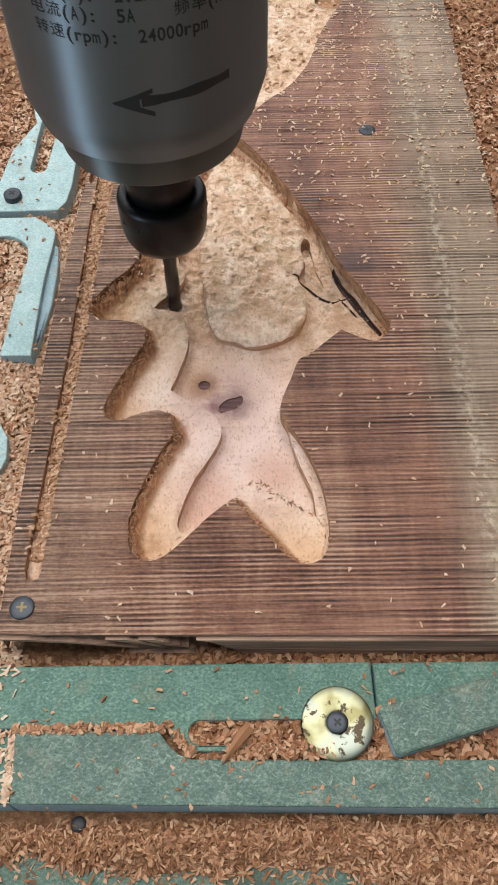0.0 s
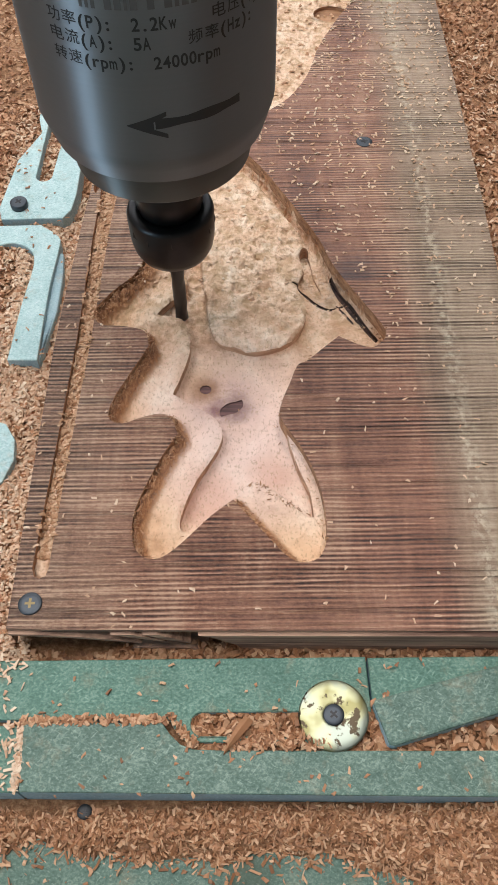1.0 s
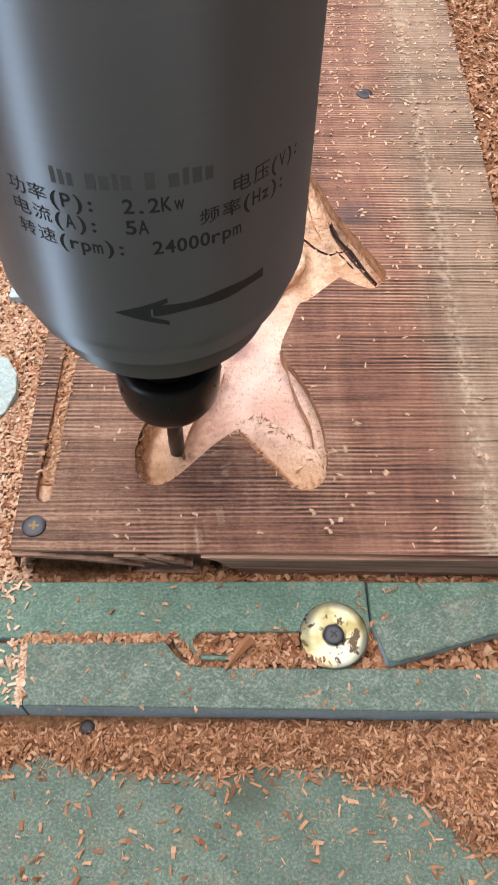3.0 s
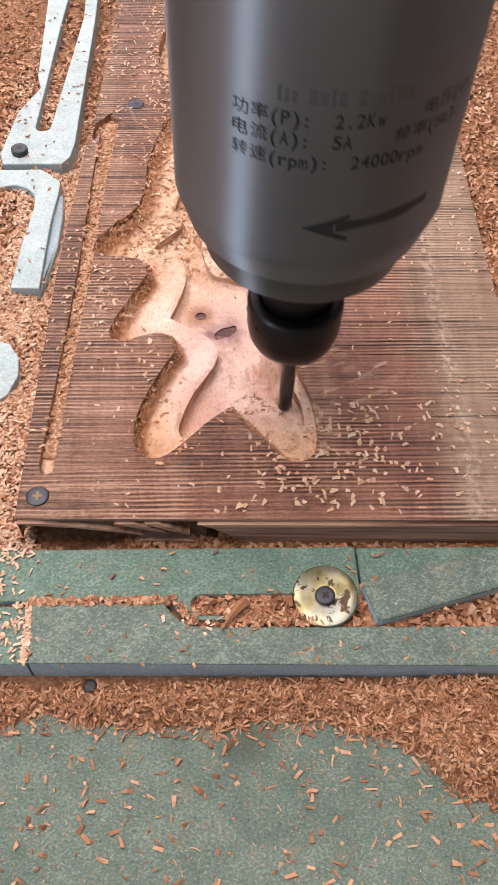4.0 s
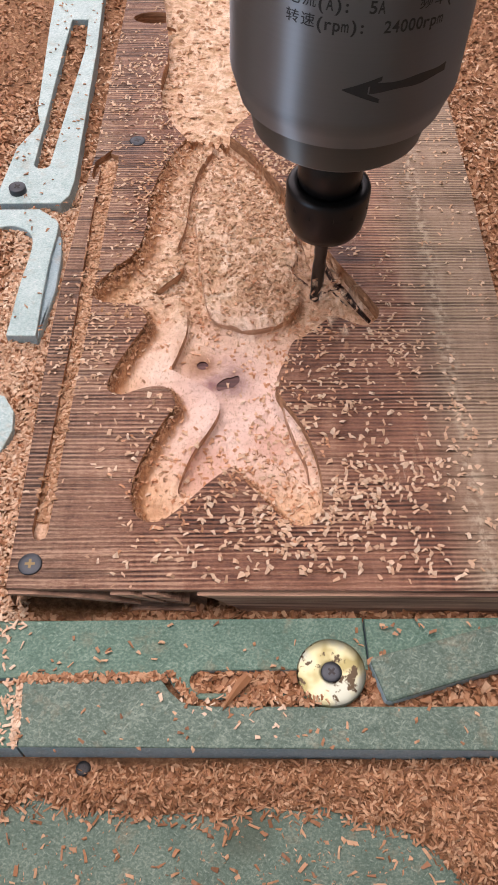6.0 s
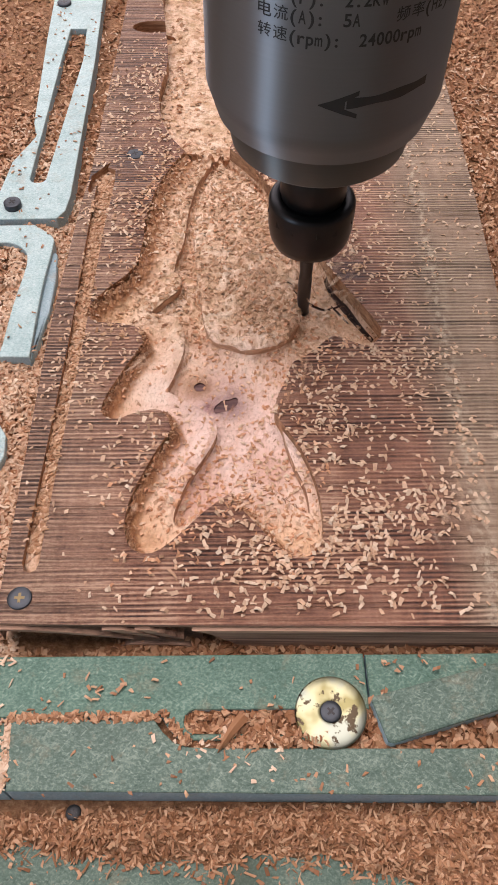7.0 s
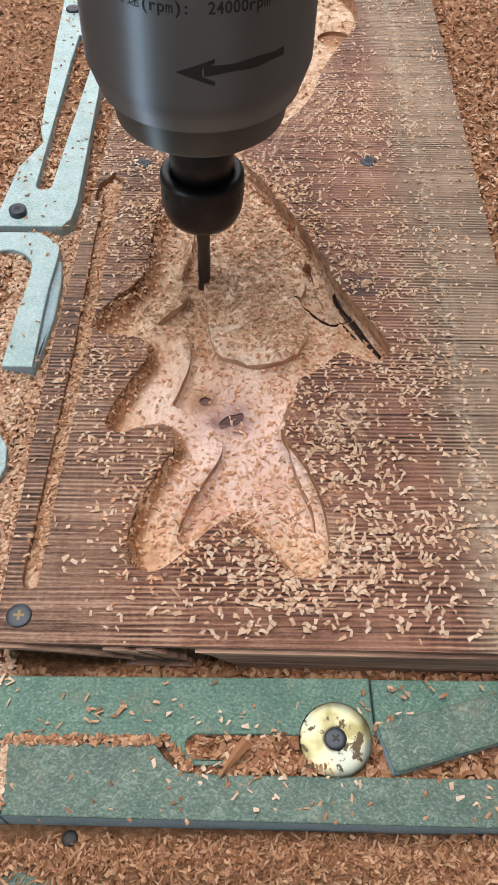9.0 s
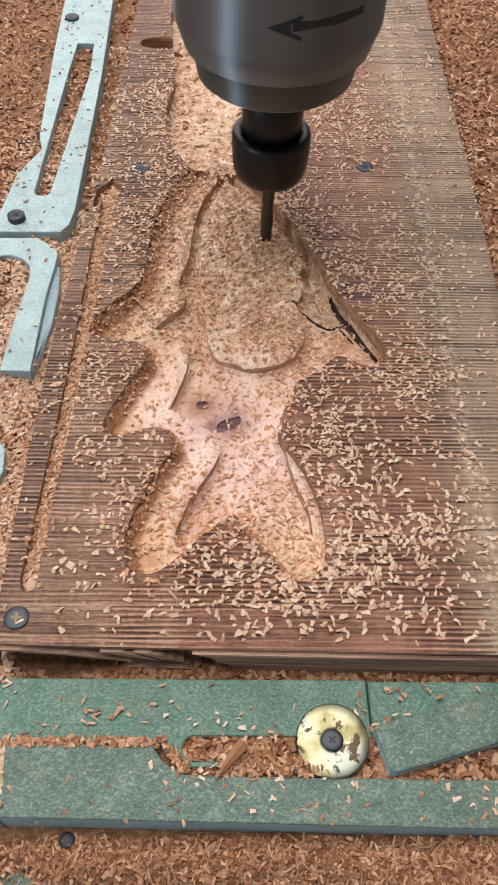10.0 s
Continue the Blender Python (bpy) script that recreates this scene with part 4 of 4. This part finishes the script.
def spindle():
    thing = tagged(empty("milling_spindle"), "brushed steel milling spindle with printed data and a black collet nut", "spindle")
    # heights from the cutter's tip
    body = lathe([(33.5, 99.0), (36.6, 98.8), (39.6, 108.5), (BODY_R, 110), (BODY_R, 236), (BODY_R - 1, 238)], 128)
    part("body", body, STEEL, thing)
    part("front_cap", lathe([(13.5, 84.6), (29.6, 84.6), (31.6, 86.5), (33.6, 97.6), (33.6, 99.4)], 128), STEEL_DARK, thing, "machined steel front cap")
    part("shaft", lathe([(12.2, 46), (12.2, 60), (13.0, 62), (13.0, 86)], 64), BLACK_OXIDE, thing, "black steel shaft")
    nut = lathe([(8.5, 36.0), (12.4, 36.0), (14.6, 37.6), (16.2, 41.0), (17.0, 46.0), (17.2, 57.0), (16.7, 58.4), (15.8, 58.9), (12.3, 59.1), (12.0, 56)], 64)
    nut_ob = part("collet_nut", nut, BLACK_OXIDE, thing, "black collet nut with flats")
    for k in range(6):
        a = math.pi * k / 3 + 0.3
        bm = bmesh.new()
        vs4 = box(bm, (-4.2 * MM, -0.25 * MM, 51.5 * MM), (4.2 * MM, 0.25 * MM, 58.6 * MM))
        for v in vs4:
            if v.co.z > 55 * MM:
                v.co.y += 1.0 * MM
        bmesh.ops.transform(bm, matrix=Matrix.Rotation(a, 4, "Z") @ Matrix.Translation((0, -16.75 * MM, 0)), verts=bm.verts[:])
        part("spanner_flat", bm, BLACK_OXIDE, nut_ob)
    part("collet", lathe([(3.1, 35.2), (7.6, 35.2), (8.2, 37)], 32), CUTTER, thing)
    # fluted end mill
    bm = bmesh.new()
    rings = []
    for k in range(39):
        z = k * 1.1 - 5.2
        flute = max(0.0, min(1.0, (24 - z) / 4))
        ring = []
        for j in range(24):
            a = 2 * math.pi * j / 24
            r = 2.95 - flute * 0.3 * max(0.0, math.cos(2 * (a - z * 0.16)))
            ring.append(bm.verts.new((r * MM * math.cos(a), r * MM * math.sin(a), z * MM)))
        rings.append(ring)
    for a, b in zip(rings, rings[1:]):
        for j in range(24):
            bm.faces.new((a[j], a[(j + 1) % 24], b[(j + 1) % 24], b[j])).smooth = True
    bm.faces.new(rings[0][::-1]), bm.faces.new(rings[-1])
    part("end_mill", bm, CUTTER, thing, "dark carbide end mill")
    # print: rating lines and the turning arrow
    lettering(thing, [(0, "功率(P):"), (10, "2.2Kw"), (19, "电压(V):")], 150.6, 3.7, INK)
    lettering(thing, [(0, "电流(A):"), (10, "5A"), (16, "频率(Hz):")], 145.3, 3.7, INK)
    lettering(thing, [(0, "转速(rpm):"), (12, "24000rpm")], 139.6, 3.7, INK)
    x = -14.0
    for k, w in enumerate((1.0, 1.0, 1.1, 0, 1.9, 1.9, 0.9, 1.9, 0, 1.9, 0, 2.1, 1.2, 1.9, 1.6)):
        if w:
            bm = bmesh.new()
            top = 3.9 - 0.4 * (k % 3)
            bm.faces.new([bm.verts.new(wrap(x + dx, 156.2 + dz, BODY_R + 0.06)) for dx, dz in ((0, 0), (w, 0), (w, top), (0, top))])
            part("faded_mark", bm, INK_FADED, thing)
        x += (w or 1.2) + 0.7
    bm = bmesh.new()
    xs = np.linspace(3.0, 31.0, 15)
    for a, b in zip(xs, xs[1:]):
        ha, hb = (1.5 + 0.25 * math.sin(q * 0.4) for q in (a, b))
        bm.faces.new([bm.verts.new(wrap(x, 122.2 + 0.05 * x + h, BODY_R + 0.06)) for x, h in ((a, -ha), (b, -hb), (b, hb), (a, ha))])
    for k in range(6):
        a, b = -5.5 + k * 2.0, -5.5 + (k + 1) * 2.0
        ha, hb = 0.15 + (a + 5.5) * 0.36, 0.15 + (b + 5.5) * 0.36
        if k >= 4:
            for s in (-1, 1):
                bm.faces.new([bm.verts.new(wrap(x, 121.8 + h, BODY_R + 0.065)) for x, h in ((a, s * (1.2 + (k - 4) * 0.9)), (b, s * (2.1 + (k - 4) * 0.9)), (b, s * hb), (a, s * ha))])
        else:
            bm.faces.new([bm.verts.new(wrap(x, 121.8 + h, BODY_R + 0.065)) for x, h in ((a, -ha), (b, -hb), (b, hb), (a, ha))])
    part("turning_arrow", bm, INK, thing, "black painted arrow")
    return thing


# ---- loose chips ----
def scatter(count, x0, x1, y0, y1, height, keep=None):
    out = []
    while len(out) < count:
        x, y = rng.uniform(x0, x1), rng.uniform(y0, y1)
        if keep is None or keep(x, y):
            out.append((x, y, height(x, y)))
    return np.array(out)


def loose_chips():
    lift = lambda x, y: dust_height(x, y) - 0.3  # noqa: E731
    for count, x0, x1, y0, y1, long in ((7000, 116, 190, 190, 620, (1.6, 4.2)), (1800, 115, 260, 90, 240, (2.0, 4.8)), (7000, -140, -80, 99, 420, (1.6, 4.4)), (3000, -200, -72, 400, 640, (1.8, 4.4)), (800, -46, 116, 96.5, 104.5, (2.5, 5.0)), (120, -84, -46, 96.5, 103.0, (2.0, 4.0)), (800, -20, 45, 64, 79, (2.2, 4.6)), (900, 40, 120, 64, 88, (2.5, 5.5))):
        p = scatter(count, x0, x1, y0, y1, lift)
        tagged(chips("wood_chips", p, chip_sizes(count, long), CHIP, 0.5), "orange-brown wood shavings heaped over sawdust", "wood chips", kind="stuff")
    for count, x0, x1, y0, y1 in ((7000, -110, -79, 99, 345), (1600, -126, -100, 160, 420), (500, 114, 150, 190, 480)):
        p = scatter(count, x0, x1, y0, y1, lambda x, y: dust_height(x, y) + 0.6)
        tagged(chips("wood_chips", p, chip_sizes(count, (1.4, 3.8), (0.5, 1.4)), FRESH, 0.45), "pale fresh shavings lying over the sawdust", "wood chips", kind="stuff")
    # the bank in front of the strips, thinning out over the bare bed
    p = scatter(7800, -110, 120, -12, 51.0, lambda x, y: max(dust_height(x, y) - 0.3, 0.0), lambda x, y: dust_height(x, y) > 1.2 - abs(rng.normal(0, 2.2)))
    tagged(chips("wood_chips", p, chip_sizes(len(p), (0.9, 4.4), (0.25, 1.0), (0.1, 0.3)), CHIP, 0.5, bend=0.15), "orange-brown wood shavings banked along the strip", "wood chips", kind="stuff")
    p = scatter(1500, -110, 110, -40, 46, lambda x, y: max(dust_height(x, y), 0.0))
    tagged(chips("wood_dust", p, chip_sizes(len(p), (0.3, 1.0), (0.15, 0.4), (0.08, 0.2)), CHIP, 0.25), "fine crumbs of wood on the green bed", "wood dust", kind="stuff")
    p = scatter(420, -100, 100, -30, 42, lambda x, y: max(dust_height(x, y), 0.0))
    tagged(chips("wood_chips", p, chip_sizes(len(p), (0.8, 4.0), (0.3, 1.3)), CHIP, 0.25), "scattered wood shavings on the green bed", "wood chips", kind="stuff")
    # on the strips
    z1 = ZB - 9.6
    p = scatter(110, -84, 90, 52, 96, lambda x, y: z1 + 0.4)
    tagged(chips("wood_chips", p, chip_sizes(len(p), (0.8, 2.4), (0.4, 1.0)), CHIP, 0.15), "small wood shavings on the clamping strips", "wood chips", kind="stuff")
    p = scatter(230, -8, 26, 66.4, 70.6, lambda x, y: z1 + 0.1)
    tagged(chips("wood_chips", p, chip_sizes(len(p), (1.4, 3.6), (0.4, 1.2)), CHIP, 0.35), "wood shavings spilled over the lip of the slot", "wood chips", kind="stuff")
    p = scatter(60, -28, -16, 67, 77.5, lambda x, y: z1 + 0.2, lambda x, y: abs(x + 25 - (76 - y) * 0.9) < 1.6)
    tagged(chips("wood_chips", p, chip_sizes(len(p), (1.2, 3.0), (0.5, 1.2)), CHIP, 0.4), "wood shavings round the mouth of the slot", "wood chips", kind="stuff")
    p = scatter(210, -75, -27, 75.0, 77.4, lambda x, y: z1 + 0.2)
    tagged(chips("wood_chips", p, chip_sizes(len(p), (1.2, 3.0), (0.5, 1.2)), CHIP, 0.3), "wood shavings along the joint of the strips", "wood chips", kind="stuff")
    # groove and carved hollows, as the clip begins
    p = scatter(1700, -77, -63, 132, 346, lambda x, y: ZB + board_surface(x, y), lambda x, y: inside((x, y), GROOVE_CUT))
    tagged(chips("wood_chips", p, chip_sizes(len(p), (1.0, 2.8), (0.5, 1.3)), TAN, 0.35), "tan shavings lying in the straight groove", "wood chips", kind="stuff")
    p = scatter(1700, -50, 118, 230, 600, lambda x, y: ZB + board_surface(x, y), lambda x, y: not inside((x, y), UPPER) and (y > 262 or not inside((x, y), FISH)) and rng.uniform() < (y - 200) / 250)
    tagged(chips("wood_chips", p, chip_sizes(len(p), (0.8, 2.6), (0.5, 1.2)), FRESH, 0.3), "fine pale shavings over the board's far part", "wood chips", kind="stuff")
    p = scatter(500, -50, 75, 362, 580, lambda x, y: ZB + board_surface(x, y), lambda x, y: inside((x, y), UPPER))
    tagged(chips("wood_chips", p, chip_sizes(len(p), (1.5, 3.6)), TAN, 0.3), "tan wood shavings in the second carved hollow", "wood chips", kind="stuff")
    p = scatter(110, -82, 116, 104, 260, lambda x, y: ZB, lambda x, y: not inside((x, y), FISH))
    tagged(chips("wood_chips", p, chip_sizes(len(p), (0.8, 2.4), (0.4, 1.0)), FRESH, 0.2), "a few pale specks of wood on the board", "wood chips", kind="stuff")
    # pale shavings caught by the daylight at the strips' ends
    p = np.concatenate([scatter(260, -110, -76, 55, 98, lambda x, y: z1 + 0.2), scatter(110, -76, -73.4, 54.5, 76, lambda x, y: z1 - 0.2)])
    tagged(chips("wood_chips", p, chip_sizes(len(p), (1.0, 3.0), (0.4, 1.1)), FRESH, 0.2, bend=0.08), "pale shavings at the end of the clamping strips", "wood chips", kind="stuff")
    # torn fibres left along the walls of the carving
    rim = []
    for k in range(6500):
        q = RIM[rng.integers(len(RIM))] + rng.normal(0, 1.5, 2)
        away = RIM - q
        near = away[np.argmin((away ** 2).sum(1))]
        if inside(q, FISH) and (near[0] < -0.45 * math.hypot(*near) or rng.uniform() < 0.12):
            rim.append((q[0], q[1], ZB + board_surface(*q) + rng.uniform(0, 0.7)))
    for k in range(60):
        u = rng.uniform()
        q = np.array((1.0 + 22 * u, 165.5 - 14 * u + 1.5 * math.sin(u * 9))) + rng.normal(0, 1.2, 2)
        rim.append((q[0], q[1], ZB + board_surface(*q)))
    p = np.array(rim)
    tagged(chips("wood_fibres", p, chip_sizes(len(p), (0.7, 2.2), (0.12, 0.4), (0.08, 0.2)), CHIP, 0.6), "torn brown fibres left along the walls of the carving", "wood fibres", kind="stuff")
    # on the clamps beside the board
    p = scatter(120, -122, -86, 232, 560, lambda x, y: z1 + 0.3)
    tagged(chips("wood_chips", p, chip_sizes(len(p), (0.8, 2.4), (0.4, 1.0)), CHIP, 0.2), "small wood shavings on the pale clamps", "wood chips", kind="stuff")


room()
bed()
sawdust_layer()
wooden_board()
strips()
fixings()
splinter_leaf()
SPINDLE = spindle()
loose_chips()

# ---- what moves: the spindle, and the shavings that it throws over the board ----
TIP_Z = 0.016
TRAVEL = [
    (0, -0.0306, 0.2584),
    (0.5, -0.0226, 0.2533),
    (1, -0.0285, 0.2560),
    (1.3, -0.0213, 0.2320),
    (1.5, -0.0223, 0.2225),
    (2, -0.0126, 0.2043),
    (2.5, -0.0115, 0.1746),
    (2.7, -0.0185, 0.1590),
    (3.0, -0.0270, 0.1480),
    (3.25, -0.0120, 0.1620),
    (3.5, 0.0100, 0.1620),
    (3.8, 0.0233, 0.1489),
    (4, 0.0184, 0.1631),
    (4.5, 0.0090, 0.1960),
    (4.7, 0.0172, 0.2085),
    (5, 0.0229, 0.2303),
    (5.5, 0.0500, 0.2458),
    (5.7, 0.0422, 0.2541),
    (7, 0.0288, 0.2580),
    (7.5, 0.0193, 0.2329),
    (8, -0.0101, 0.2356),
    (8.5, -0.0179, 0.2585),
    (9, -0.0193, 0.2825),
    (9.3, -0.0198, 0.2990),
    (9.5, -0.0167, 0.3091),
    (10, 0.0110, 0.3153),
]

def spindle_at(t):
    for (ta, xa, ya), (tb, xb, yb) in zip(TRAVEL, TRAVEL[1:]):
        if t <= tb:
            s = (t - ta) / (tb - ta)
            return xa + (xb - xa) * s, ya + (yb - ya) * s
    return TRAVEL[-1][1:]


def thrown_chips():
    """Patches of fresh shavings: still in the wood before the cut, then thrown up and left lying on the board."""
    plan = []
    for k in range(38):
        plan.append((rng.uniform(2.72, 3.75) if k < 15 else rng.uniform(4.1, 6.6), rng.normal(12, 36), rng.uniform(108, 168) - 8 * rng.uniform()))
    for k in range(46):
        plan.append((rng.uniform(2.75, 4.4), rng.uniform(-80, -28), rng.uniform(170, 480)))
    for k in range(34):
        t = rng.uniform(3.9, 5.5)
        sx, sy = spindle_at(t)
        plan.append((t, sx * 1000 + rng.normal(14, 24), sy * 1000 + rng.normal(-18, 26)))
    for k in range(24):
        plan.append((rng.uniform(5.7, 7.4), rng.normal(45, 26), rng.normal(225, 45)))
    for k in range(120):
        plan.append((rng.uniform(5.8, 9.6), rng.uniform(-75, 95), rng.uniform(115, 430)))
    for k in range(70):
        plan.append((rng.uniform(6.0, 9.0), rng.uniform(-68, 105), rng.uniform(270, 480)))
    for k in range(70):
        plan.append((rng.uniform(4.2, 9.6), rng.uniform(-45, 40), rng.uniform(140, 350)))
    for k in range(75):
        plan.append((rng.uniform(2.75, 4.4), rng.uniform(-42, 28), rng.uniform(236, 362)))
    for k in range(25):
        plan.append((rng.uniform(4.8, 7.0), rng.uniform(-38, 26), rng.uniform(134, 190)))
    rows = []
    for t, cx, cy in plan:
        cx, cy = min(max(cx, -70), 102), max(cy, 108)
        hollow = inside((cx, cy), FISH)
        far = hollow and cy > 236
        n = (28 if t < 5.2 else 17) if far else 17 if hollow else 20
        p = np.stack([rng.normal(0, 9, n), rng.normal(0, 9, n), np.zeros(n)], 1)
        p = p[(p[:, 0] + cx > -80) & (p[:, 0] + cx < 112) & (p[:, 1] + cy > 106)]
        n = len(p)
        for q in p:
            q[2] = board_surface(cx + q[0], cy + q[1])
        ob = chips("thrown_chips", p, chip_sizes(n, (0.8, 2.7) if hollow else (1.3, 3.2) if cy < 185 else (1.1, 2.6), (0.7, 1.6) if not hollow and cy < 185 else (0.5, 1.3), (0.12, 0.3)), TAN if far and t < 5.2 else SALMON if hollow else FRESH, 0.36, bend=0.32)
        tagged(ob, "pale fresh shavings thrown out by the cutter", "wood chips", "thrown shavings", "stuff")
        sx, sy = spindle_at(t)
        start = pose(sx, sy + 0.004, 0.0085)
        end = pose(cx * MM, cy * MM, ZB * MM)
        mid = pose((sx + cx * MM) / 2, (sy + cy * MM) / 2, ZB * MM + 0.012, 0, 0, 20)
        rows.append((ob, [(0.0, start), (round(t - 0.1, 2), start), (round(t + 0.05, 2), mid), (round(t + 0.2, 2), end), (10.0, end)]))
    # a few fly as far as the clamping strips
    for k in range(18):
        t, cx, cy = rng.uniform(2.8, 8.5), rng.uniform(-74, 84), rng.uniform(57, 91)
        n = 6
        p = np.stack([rng.normal(0, 7, n), rng.uniform(-4, 4, n), np.zeros(n)], 1)
        ob = chips("thrown_chips", p, chip_sizes(n, (1.0, 3.0), (0.4, 1.3), (0.12, 0.3)), FRESH if k % 3 else CHIP, 0.15, bend=0.1)
        tagged(ob, "shavings thrown as far as the clamping strips", "wood chips", "thrown shavings", "stuff")
        sx, sy = spindle_at(t)
        start, end = pose(sx, sy, 0.0085), pose(cx * MM, cy * MM, (ZB - 8.9) * MM)
        mid = pose((sx + cx * MM) / 2, (sy + cy * MM) / 2, ZB * MM + 0.03, 0, 0, 25)
        rows.append((ob, [(0.0, start), (round(t - 0.1, 2), start), (round(t + 0.08, 2), mid), (round(t + 0.26, 2), end), (10.0, end)]))
    return rows


THROWN = thrown_chips()


def motions():
    walk(SPINDLE, [(t, pose(x, y, TIP_Z)) for t, x, y in TRAVEL])
    for ob, rows in THROWN:
        walk(ob, rows)


motions()
